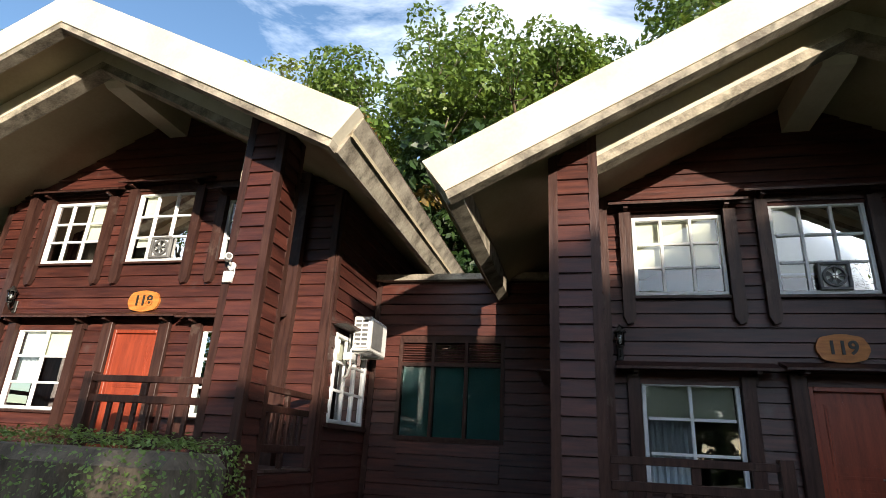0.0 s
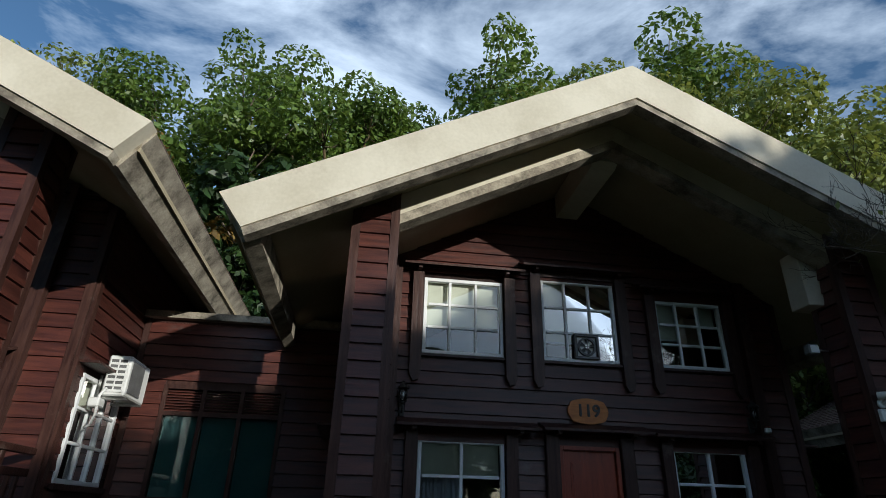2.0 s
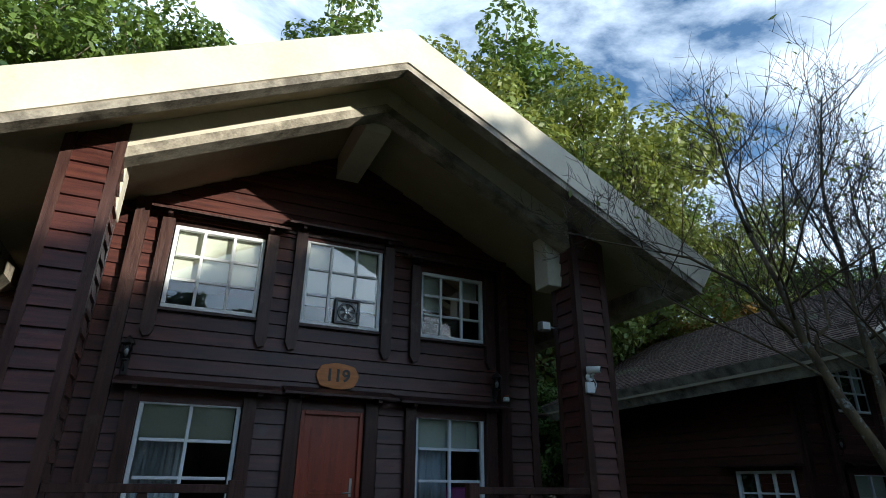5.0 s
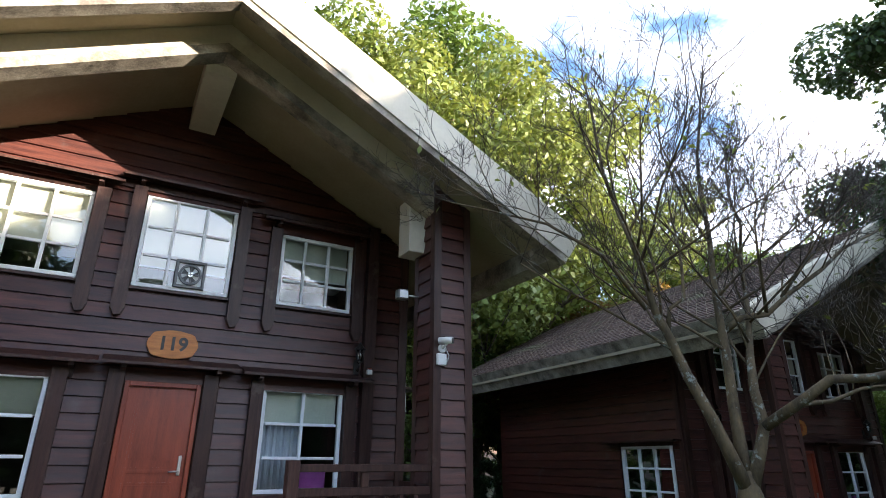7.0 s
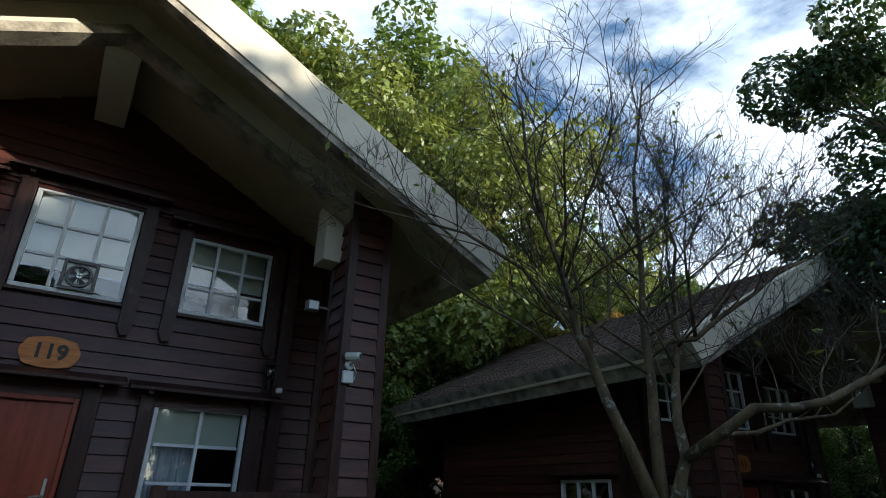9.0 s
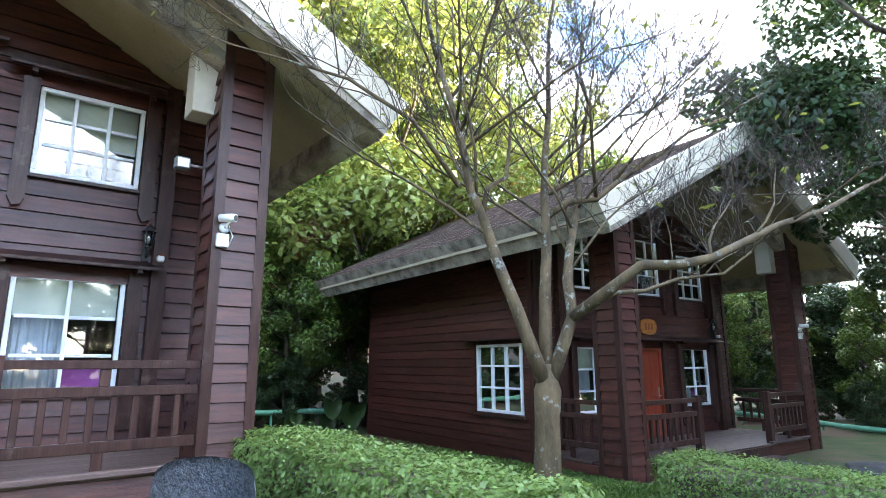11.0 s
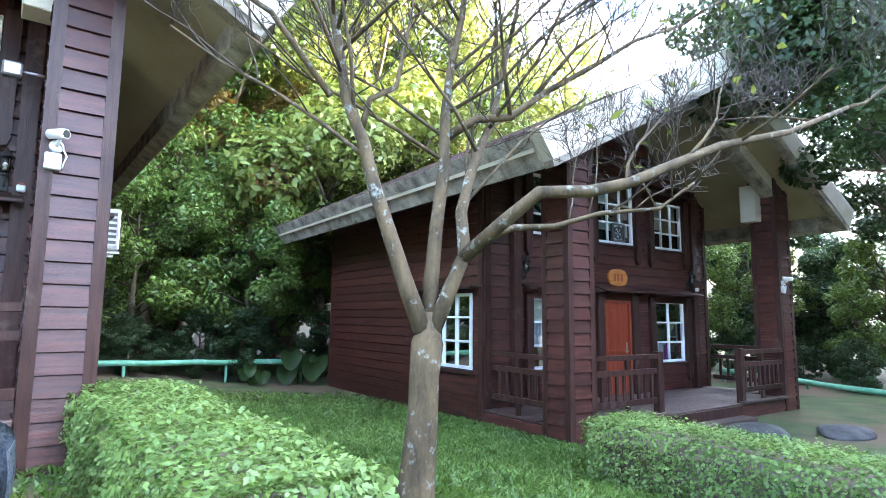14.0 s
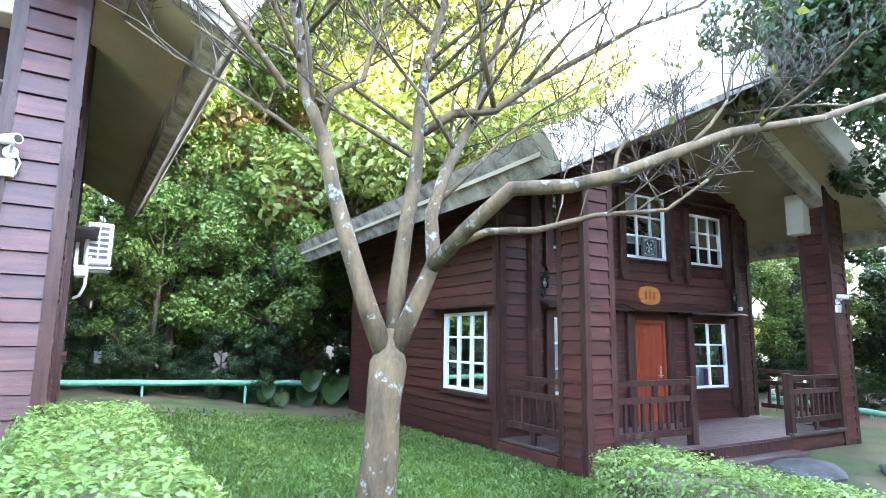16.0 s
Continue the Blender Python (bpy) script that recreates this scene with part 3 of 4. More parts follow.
        part("plank", box(X0 + 0.60 if y0 < PORCH + 0.6 else X0 + 0.005, X1 - 0.60 if y0 < PORCH + 0.6 else X1 - 0.005, y0 + 0.003, y0 + (WALL - PORCH) / n - 0.003, FLOOR - 0.034, FLOOR), DECK, deck)
    for a, b in ((0.34, 2.1), (4.52, 6.31)):
        for i in range(3):
            plank_front(a, b, -0.14 + i * PITCH, 0.06 + i * PITCH, PORCH + 0.05, deck)
        part("ledge", box(a, b, PORCH - 0.06, PORCH + 0.045, FLOOR - 0.01, FLOOR + 0.045, 0.008), DECK, deck)
    part("step", box(2.1, 4.52, PORCH - 0.30, PORCH + 0.05, 0.14, 0.29, 0.01), DECK, deck)
    part("riser", box(2.1, 4.52, PORCH - 0.02, PORCH + 0.05, -0.2, FLOOR - 0.036), TRIM, deck)
    pillar(h, X0, X0 + 0.59)
    pillar(h, X1 - 0.58, X1)
    railing(h, "x", 0.34, 1.98, PORCH + 0.06, (False, True))
    railing(h, "x", 4.64, 6.31, PORCH + 0.06, (True, False))
    railing(h, "y", PORCH + 0.59, WALL - 0.17, X0 + 0.08)
    railing(h, "y", PORCH + 0.59, WALL - 0.17, X1 - 0.08)
    return h


def side_window(parent, x, out, hole):
    y0, y1, z0, z1 = hole
    def slab(a, b, c, d, o0, o1):
        p, q = sorted((x + out * o0, x + out * o1))
        return box(p, q, a, b, c, d, 0.005)
    w = part("window", slab(y0, y1, z0, z0 + 0.06, -0.05, 0.035), WHITE, parent, "white painted wooden side window")
    for a, b, c, d in ((y0, y1, z1 - 0.06, z1), (y0, y0 + 0.07, z0 + 0.06, z1 - 0.06), (y1 - 0.07, y1, z0 + 0.06, z1 - 0.06)):
        part("frame", slab(a, b, c, d, -0.05, 0.035), WHITE, w)
    ym = (y0 + y1) / 2
    ys = [y0 + 0.07 + (y1 - y0 - 0.14) * i / 3 for i in range(4)]
    for y in ys[1:-1]:
        part("bar", slab(y - 0.025, y + 0.025, z0 + 0.06, z1 - 0.06, -0.03, 0.028), WHITE, w)
    for f in (0.36, 0.68):
        z = z0 + (z1 - z0) * f
        for a, b in zip(ys, ys[1:]):
            part("bar", slab(a + 0.025, b - 0.025, z - 0.02, z + 0.02, -0.03, 0.025), WHITE, w)
    for a, b in zip(ys, ys[1:]):
        bm = bmesh.new()
        bm.faces.new([bm.verts.new(p) for p in ((x - out * 0.01, a, z0 + 0.05), (x - out * 0.01, b, z0 + 0.05), (x - out * 0.01, b, z1 - 0.05), (x - out * 0.01, a, z1 - 0.05))])
        part("pane", bm, GLASS, w).visible_shadow = False
    part("blind", slab(y0 + 0.05, y1 - 0.05, z0 + (z1 - z0) * 0.68, z1, -0.13, -0.115), BLIND, w, "cream roller blind behind the glass")
    part("curtain", slab(ym, y1, z0, z1, -0.20, -0.18), CURTAIN, w, "pale grey curtain behind the glass")
    part("canopy", slab(y0 - 0.30, y1 + 0.40, z1 + 0.08, z1 + 0.12, 0.036, 0.30), TRIM, w, "dark wooden canopy board")
    part("sill", slab(y0 - 0.1, y1 + 0.1, z0 - 0.08, z0 - 0.01, 0.036, 0.10), TRIM, w, "brown wooden sill")


def setting_out(dx, dy, dz, turn):
    """Moves the first house's place to another house, turned about its porch."""
    base = Vector((CX, PORCH, 0.0))
    return Matrix.Translation(base + Vector((dx, dy, dz))) @ Matrix.Rotation(turn, 4, "Z") @ Matrix.Translation(-base)


OFF_B = Vector((-10.72, -0.25, 0.64))
AT_A, AT_B, AT_C = Matrix.Identity(4), setting_out(*OFF_B, 0.0), setting_out(13.27, -0.52, -0.68, -0.05)
house_a = house("two-storey dark brown wooden house, cream gable roof, number 119")
house_b = copy_thing(house_a, AT_B @ house_a.matrix_basis)
tagged(house_b, "two-storey sunlit red-brown wooden house, cream gable roof, number 118")
house_c = copy_thing(house_a, AT_C @ house_a.matrix_basis)
tagged(house_c, "shaded two-storey dark wooden house behind a bare tree")


def put(ob, at):
    """Sets a thing that was built on the first house on the house at hand."""
    ob.matrix_basis = at @ Matrix.Translation(ob.location)


# ---- link building between two houses ----
def link_building():
    y, x0, x1, zt = 10.2, OFF_B.x + X1, X0, 4.55
    h = anchor("link_building", ((x0 + x1) / 2, y, 0), "low dark-boarded building between two houses, with greenish windows", "building")
    wx0, wx1, wz0, wz1 = -3.16, -1.32, 1.70, 3.36
    bm = bmesh.new()
    for a, b, c, d in holed(x0 + 0.04, x1 - 0.04, -0.1, zt, ((wx0, wx1, wz0, wz1),)):
        box(a, b, y, y + 0.15, c, d, bm=bm)
    w = part("wall", bm, TRIM, h, "wall of red-brown lapped boards")
    z = -0.1
    while z < zt - 0.05:
        cuts = [(wx0 - 0.07, wx1 + 0.07)] if wz0 - 0.05 < z + 0.1 < wz1 + 0.05 else []
        for a, b in spans(x0 + 0.14, x1 - 0.05, cuts):
            plank_front(a, b, z, z + PITCH, y, w)
        z += PITCH
    part("corner_board", box(x0 + 0.04, x0 + 0.14, y - 0.05, y - 0.001, -0.1, zt), TRIM, w)
    win = part("window", box(wx0 - 0.07, wx1 + 0.07, y - 0.05, y + 0.06, wz0 - 0.07, wz0), TRIM, w, "window of three greenish panes under wooden louvres")
    for a, b, c, d in ((wx0 - 0.07, wx1 + 0.07, wz1, wz1 + 0.07), (wx0 - 0.07, wx0, wz0, wz1), (wx1, wx1 + 0.07, wz0, wz1), (wx0, wx1, 2.93, 2.99), (-2.60, -2.54, wz0, 2.93), (-1.98, -1.92, wz0, 2.93), (-2.60, -2.54, 2.99, wz1), (-1.98, -1.92, 2.99, wz1)):
        part("frame", box(a, b, y - 0.05, y + 0.06, c, d), TRIM, win)
    for a, b in ((wx0, -2.60), (-2.54, -1.98), (-1.92, wx1)):
        part("pane", box(a, b, y + 0.01, y + 0.02, wz0, 2.93), FROST, win, "greenish glass pane").visible_shadow = False
        part("blind", box(a, b, y + 0.10, y + 0.12, wz0, 2.93), CURTAIN, win)
        for i in range(8):
            zz = 3.0 + i * 0.045
            part("slat", prism_x([(y - 0.01, zz), (y + 0.04, zz + 0.03), (y + 0.04, zz + 0.042), (y - 0.01, zz + 0.012)], a, b), SIDING, win)
    part("roof", box(x0 + 0.04, x1 - 0.04, y - 0.15, y + 4.5, zt, zt + 0.12), MOSSY, h, "weathered flat roof edge")
    for i in range(3):
        plank_front(wx0, wx1, 1.0 + i * 0.2, 1.2 + i * 0.2, y - 0.034, w)


link_building()


# ---- things on the houses ----
def letters(text, size, depth, mat, parent, at):
    cu = bpy.data.curves.new("number", "FONT")
    cu.body, cu.size, cu.extrude, cu.align_x, cu.align_y = text, size, depth, "CENTER", "CENTER"
    cu.offset = 0.006
    ob = new("number", cu)
    bpy.context.view_layer.update()
    me = bpy.data.meshes.new_from_object(ob.evaluated_get(bpy.context.evaluated_depsgraph_get()))
    bpy.data.objects.remove(ob)
    me.transform(Matrix.Translation(Vector(at) - ORIGIN) @ Matrix.Rotation(radians(90), 4, "X"))
    return part("number", me, mat, parent, "black painted house number")


def house_sign(at, text):
    o = Vector((3.42, WALL - 0.05, 3.02))
    s = anchor("house_sign", o, "orange wooden oval house sign with black number on boards", "sign", "house number signs")
    pts = []
    for i in range(40):
        a = 2 * math.pi * i / 40
        ca, sa = math.cos(a), math.sin(a)
        r = 1 + 0.025 * math.cos(8 * a)
        pts.append((o.x + 0.31 * r * math.copysign(abs(ca) ** 0.75, ca), o.z + 0.185 * r * math.copysign(abs(sa) ** 0.75, sa)))
    part("board", prism_y(pts, o.y - 0.03, o.y + 0.012), SIGN, s)
    if text:
        letters(text, 0.25, 0.006, BLACK, s, (o.x, o.y - 0.034, o.z))
    else:
        for dx in (-0.12, 0.0, 0.12):
            part("mark", box(o.x + dx - 0.03, o.x + dx + 0.03, o.y - 0.036, o.y - 0.03, o.z - 0.08, o.z + 0.08), DOOR, s)
    put(s, at)


house_sign(AT_A, "119")
house_sign(AT_B, "118")
house_sign(AT_C, "")


def exhaust_fan(at):
    o = Vector((3.49, WALL - 0.03, 4.02))
    f = anchor("exhaust_fan", o, "square dark exhaust fan set in a window pane", "fan", "window fans")
    for a, b, c, d in ((-0.2, 0.2, 0.16, 0.2), (-0.2, 0.2, -0.2, -0.16), (-0.2, -0.16, -0.16, 0.16), (0.16, 0.2, -0.16, 0.16)):
        part("frame", box(o.x + a, o.x + b, o.y - 0.05, o.y + 0.02, o.z + c, o.z + d, 0.004), GRILLE, f)
    part("back_plate", box(o.x - 0.16, o.x + 0.16, o.y + 0.0, o.y + 0.015, o.z - 0.16, o.z + 0.16), PLASTIC, f)
    ring = bmesh.new()
    loops = []
    for i in range(24):
        a = 2 * math.pi * i / 24
        loops.append([ring.verts.new((o.x + r * math.cos(a), y, o.z + r * math.sin(a))) for r, y in ((0.12, o.y - 0.045), (0.15, o.y - 0.045), (0.15, o.y - 0.001), (0.12, o.y - 0.001))])
    for u, v in zip(loops, loops[1:] + loops[:1]):
        for k in range(4):
            ring.faces.new((u[k], u[(k + 1) % 4], v[(k + 1) % 4], v[k]))
    part("ring", ring, GRILLE, f)
    for i in range(5):
        a = 2 * math.pi * i / 5 + 0.2
        part("blade", prism_y([(o.x + r * math.cos(a + t), o.z + r * math.sin(a + t)) for r, t in ((0.03, -0.4), (0.115, -0.32), (0.115, 0.3), (0.03, 0.2))], o.y - 0.022, o.y - 0.016), BLACK, f)
    part("hub", tube([(o.x, o.y - 0.045, o.z), (o.x, o.y - 0.002, o.z)], [0.035, 0.04], 14), STEEL, f)
    part("grille_bar", box(o.x - 0.006, o.x + 0.006, o.y - 0.052, o.y - 0.046, o.z - 0.16, o.z + 0.16), GRILLE, f)
    part("grille_bar", box(o.x - 0.16, o.x + 0.16, o.y - 0.052, o.y - 0.046, o.z - 0.006, o.z + 0.006), GRILLE, f)
    put(f, at)


for at in (AT_A, AT_B, AT_C):
    exhaust_fan(at)


def wall_lantern(at, x):
    o = Vector((x, WALL - 0.05, 3.10))
    f = anchor("wall_lantern", o, "black metal wall lantern with glass sides", "lamp", "wall lanterns")
    part("wall_plate", box(o.x - 0.045, o.x + 0.045, o.y - 0.005, o.y + 0.02, o.z - 0.28, o.z - 0.05, 0.01), BLACK, f)
    part("arm", tube([(o.x, o.y - 0.005, o.z - 0.2), (o.x, o.y - 0.08, o.z - 0.24), (o.x, o.y - 0.13, o.z - 0.17), (o.x, o.y - 0.13, o.z - 0.10)], [0.013] * 4, 6), BLACK, f)
    c = Vector((o.x, o.y - 0.13, o.z))
    body = bmesh.new()
    for i in range(6):
        a = math.pi * i / 3
        tube([c + Vector((0.05 * math.cos(a), 0.05 * math.sin(a), -0.1)), c + Vector((0.075 * math.cos(a), 0.075 * math.sin(a), 0.09))], [0.006, 0.006], 4, body)
    part("cage", body, BLACK, f)
    part("glass", tube([c + Vector((0, 0, -0.1)), c + Vector((0, 0, 0.09))], [0.044, 0.068], 6), GLASS, f)
    part("base", tube([c + Vector((0, 0, -0.13)), c + Vector((0, 0, -0.1))], [0.02, 0.056], 6), BLACK, f)
    part("cap", tube([c + Vector((0, 0, 0.09)), c + Vector((0, 0, 0.10)), c + Vector((0, 0, 0.16)), c + Vector((0, 0, 0.20))], [0.095, 0.09, 0.035, 0.012], 6), BLACK, f)
    part("bulb", tube([c + Vector((0, 0, -0.06)), c + Vector((0, 0, 0.0)), c + Vector((0, 0, 0.03))], [0.015, 0.03, 0.012], 8), WHITE, f)
    put(f, at)


for at in (AT_A, AT_B, AT_C):
    wall_lantern(at, 6.06)
    wall_lantern(at, 0.62)


def sensor(at):
    o = Vector((6.22, WALL - 0.19, 2.86))
    f = anchor("alarm_sensor", o, "small white sensor with a red lamp on a board", "sensor", "sensors")
    part("case", box(o.x - 0.045, o.x + 0.045, o.y - 0.04, o.y + 0.028, o.z - 0.05, o.z + 0.03, 0.012), PLASTIC, f)
    part("lamp", box(o.x - 0.03, o.x + 0.03, o.y - 0.045, o.y + 0.02, o.z + 0.031, o.z + 0.05, 0.006), DOOR, f, "red plastic lamp")
    put(f, at)


for at in (AT_A, AT_C):
    sensor(at)


def cctv(at):
    o = Vector((6.42, PORCH, 2.80))
    f = anchor("security_camera", o, "white bullet security camera with a junction box on a pillar", "camera", "security cameras")
    part("junction_box", box(o.x - 0.065, o.x + 0.065, o.y - 0.055, o.y, o.z - 0.08, o.z + 0.07, 0.008), PLASTIC, f)
    part("mount", tube([(o.x + 0.02, o.y, o.z + 0.14), (o.x + 0.02, o.y - 0.03, o.z + 0.14), (o.x + 0.02, o.y - 0.035, o.z + 0.14)], [0.06, 0.055, 0.02], 14), PLASTIC, f)
    part("arm", tube([(o.x + 0.02, o.y - 0.03, o.z + 0.14), (o.x + 0.03, o.y - 0.10, o.z + 0.18), (o.x + 0.04, o.y - 0.10, o.z + 0.22)], [0.018] * 3, 8), PLASTIC, f)
    b = part("body", tube([(o.x - 0.04, o.y - 0.04, o.z + 0.235), (o.x + 0.05, o.y - 0.16, o.z + 0.225), (o.x + 0.075, o.y - 0.19, o.z + 0.222)], [0.045, 0.047, 0.045], 14), PLASTIC, f)
    part("lens", tube([(o.x + 0.075, o.y - 0.19, o.z + 0.222), (o.x + 0.078, o.y - 0.194, o.z + 0.222)], [0.034, 0.034], 14), BLACK, b, "dark glass lens")
    part("cable", tube([(o.x + 0.05, o.y - 0.03, o.z + 0.16), (o.x + 0.10, o.y - 0.05, o.z + 0.05), (o.x + 0.07, o.y - 0.03, o.z - 0.06)], [0.008] * 3, 5), PLASTIC, f)
    put(f, at)


for at in (AT_A, AT_B, AT_C):
    cctv(at)


def flood_light(at):
    o = Vector((6.0, PORCH + 0.45, 3.72))
    f = anchor("flood_light", o + Vector((0.32, 0, 0)), "small grey flood light fixed inside a porch pillar", "lamp")
    part("arm", tube([(o.x + 0.325, o.y, o.z), (o.x + 0.14, o.y, o.z)], [0.015, 0.015], 6), STEEL, f)
    part("housing", box(o.x - 0.02, o.x + 0.14, o.y - 0.06, o.y + 0.06, o.z - 0.07, o.z + 0.07, 0.015), GRILLE, f)
    part("lens", box(o.x + 0.0, o.x + 0.12, o.y - 0.066, o.y - 0.06, o.z - 0.05, o.z + 0.05), PLASTIC, f)
    put(f, at)


flood_light(AT_A)


def air_conditioner(at, label):
    """An outdoor unit on a bracket, its back to a wall at its low x."""
    o = Vector(at)
    f = anchor("air_conditioner", o, label, "air conditioner", "outdoor units")
    b = part("case", box(o.x + 0.12, o.x + 0.44, o.y, o.y + 0.82, o.z, o.z + 0.58, 0.02), PLASTIC, f)
    part("grille_back", box(o.x + 0.45, o.x + 0.455, o.y + 0.06, o.y + 0.55, o.z + 0.06, o.z + 0.52), GRILLE, b)
    part("side_recess", box(o.x + 0.16, o.x + 0.40, o.y - 0.004, o.y - 0.001, o.z + 0.05, o.z + 0.53), GRILLE, b)
    for i in range(7):
        part("slat", box(o.x + 0.15, o.x + 0.41, o.y - 0.02, o.y - 0.005, o.z + 0.05 + i * 0.078, o.z + 0.085 + i * 0.078), PLASTIC, b)
    for x in (0.15, 0.27, 0.39):
        part("slat", box(o.x + x, o.x + x + 0.02, o.y - 0.024, o.y - 0.0205, o.z + 0.05, o.z + 0.55), PLASTIC, b)
    for y in (0.1, 0.68):
        part("bracket", prism_y([(o.x + 0.02, o.z - 0.04), (o.x + 0.46, o.z - 0.04), (o.x + 0.46, o.z - 0.005), (o.x + 0.06, o.z - 0.005), (o.x + 0.06, o.z + 0.3), (o.x + 0.02, o.z + 0.3)], o.y + y, o.y + y + 0.04), STEEL, f, "steel wall bracket")
    part("duct_cover", box(o.x + 0.035, o.x + 0.19, o.y - 0.14, o.y + 0.08, o.z - 0.18, o.z - 0.05, 0.02), PLASTIC, f)
    part("hose", tube([(o.x + 0.2, o.y - 0.03, o.z + 0.1), (o.x + 0.16, o.y - 0.1, o.z - 0.02), (o.x + 0.17, o.y - 0.1, o.z - 0.28), (o.x + 0.12, o.y - 0.06, o.z - 0.42), (o.x + 0.05, o.y - 0.05, o.z - 0.46)], [0.02] * 5, 7), PLASTIC, f)


air_conditioner((OFF_B.x + X1 + 0.045, 8.85, 2.98), "white outdoor air conditioner on a boarded side wall")
air_conditioner((X1 + 0.045, 9.3, 2.32), "white outdoor air conditioner on a bracket behind the pillar")


# ---- ground ----
def ground():
    bm = bmesh.new()
    xs = [-400, -150, -60, -30] + [-24 + i * 0.8 for i in range(71)] + [45, 80, 160, 400]
    ys = [-400, -150, -60, -34] + [-24 + i * 0.8 for i in range(80)] + [55, 90, 170, 400]
    grid = []
    for y in ys:
        row = []
        for x in xs:
            near = -24 <= x <= 33 and -24 <= y <= 40
            z = ground_z(x, y) + (0.02 * noise.noise((x * 0.5, y * 0.5, 0)) if near and (x > 7.5 or y < 4) else 0)
            row.append(bm.verts.new((x, y, z)))
        grid.append(row)
    for a, b in zip(grid, grid[1:]):
        for i in range(len(xs) - 1):
            bm.faces.new((a[i], a[i + 1], b[i + 1], b[i])).smooth = True
    ob = part("ground", bm, SOIL)
    tagged(ob, "patchy grass and brown soil on a gentle slope", "ground", kind="structure")


ground()


# ---- plants ----
def leaves(name, pts, nrm, size, mat, parent=None, long=1.8, seed=1, flat=0.5):
    """Folded leaves of four points at the places given, roughly facing along their normals."""
    rng = np.random.default_rng(seed)
    n = len(pts)
    nr = nrm + rng.normal(0, flat, (n, 3))
    nr /= np.linalg.norm(nr, axis=1, keepdims=True) + 1e-9
    u = np.cross(nr, rng.normal(0, 1, (n, 3)))
    u /= np.linalg.norm(u, axis=1, keepdims=True) + 1e-9
    v = np.cross(nr, u)
    s = size * rng.uniform(0.6, 1.3, (n, 1))
    a, c = pts - u * s * long / 2, pts + u * s * long / 2
    b, d = pts + v * s / 2 + nr * s * 0.15 - u * s * 0.1, pts - v * s / 2 + nr * s * 0.15 - u * s * 0.1
    co = np.stack([a, b, c, d], 1).reshape(-1, 3)
    me = bpy.data.meshes.new(name)
    me.vertices.add(n * 4)
    me.vertices.foreach_set("co", co.astype(np.float32).ravel())
    me.loops.add(n * 4)
    me.loops.foreach_set("vertex_index", np.arange(n * 4, dtype=np.int32))
    me.polygons.add(n)
    me.polygons.foreach_set("loop_start", np.arange(0, n * 4, 4, dtype=np.int32))
    me.update(calc_edges=True)
    me.validate()
    me.materials.append(mat)
    ob = new(name, me)
    if parent is not None:
        ob.parent = parent
    return ob


def crown_points(blobs, count, rng):
    """Points and outward normals on a cloud of uneven clumps."""
    w = np.array([b[3] ** 2 for b in blobs])
    pick = rng.choice(len(blobs), count, p=w / w.sum())
    bl = np.array(blobs)[pick]
    d = rng.normal(0, 1, (count, 3))
    d /= np.linalg.norm(d, axis=1, keepdims=True)
    r = bl[:, 3:4] * (0.70 + 0.36 * rng.random((count, 1)) ** 0.6)
    p = bl[:, :3] + d * r * np.array([1, 1, 0.72])
    return p, d * 0.7 + np.array([0, 0, 0.5])


def broad_tree(seed, height, spread, low, mat, count, size, label, bark=None):
    """Tapered trunk, limbs, and a crown of many leaf clumps with gaps; stands at the origin."""
    global ORIGIN
    ORIGIN = Vector((0, 0, 0))
    rng, rnd = np.random.default_rng(seed), random.Random(seed)
    t = new("tree")
    tagged(t, label, "tree", "woods behind the houses")
    bm = bmesh.new()
    lean = Vector((rnd.uniform(-1, 1), rnd.uniform(-1, 1), 0)) * 0.04 * height
    trunk = [Vector((0, 0, -0.4)), Vector((0, 0, height * 0.15)) + lean * 0.2, Vector((0, 0, height * 0.4)) + lean * 0.7, Vector((0, 0, height * 0.62)) + lean, Vector((0, 0, height * 0.85)) + lean * 1.2]
    tube(trunk, [height * k for k in (0.024, 0.018, 0.013, 0.008, 0.003)], 8, bm)
    blobs = []
    limbs = 17
    for i in range(limbs):
        h = low + (0.95 - low) * (i + 0.5) / limbs
        base = Vector((0, 0, height * max(h - 0.18, 0.12))) + lean * h
        a = i * 2.4 + rnd.uniform(-0.5, 0.5)
        shape = math.sin(math.pi * min(max((h - low) / (1.04 - low) * 0.86 + 0.14, 0.05), 0.98)) ** 0.7
        out = spread * shape * rnd.uniform(0.55, 1.05)
        tip = Vector((math.cos(a) * out, math.sin(a) * out, height * h)) + lean
        mid = base.lerp(tip, 0.5) + Vector((0, 0, -0.03 * height))
        tube([base, mid, tip], [height * 0.006, height * 0.004, height * 0.0015], 5, bm)
        for k in range(5):
            c = mid.lerp(tip, rnd.uniform(0.35, 1.1)) + Vector((rnd.uniform(-1, 1), rnd.uniform(-1, 1), rnd.uniform(-0.4, 0.8))) * spread * 0.22
            blobs.append((c.x, c.y, c.z, spread * rnd.uniform(0.11, 0.22)))
            tube([mid.lerp(tip, 0.4), c], [height * 0.002, height * 0.0008], 4, bm)
    part("trunk", bm, bark or BARK_DARK, t, "brown tree trunk with limbs")
    p, nr = crown_points(blobs, count, rng)
    tagged(leaves("crown", p, nr, size, mat, t, seed=seed), "leafy crown")
    return t


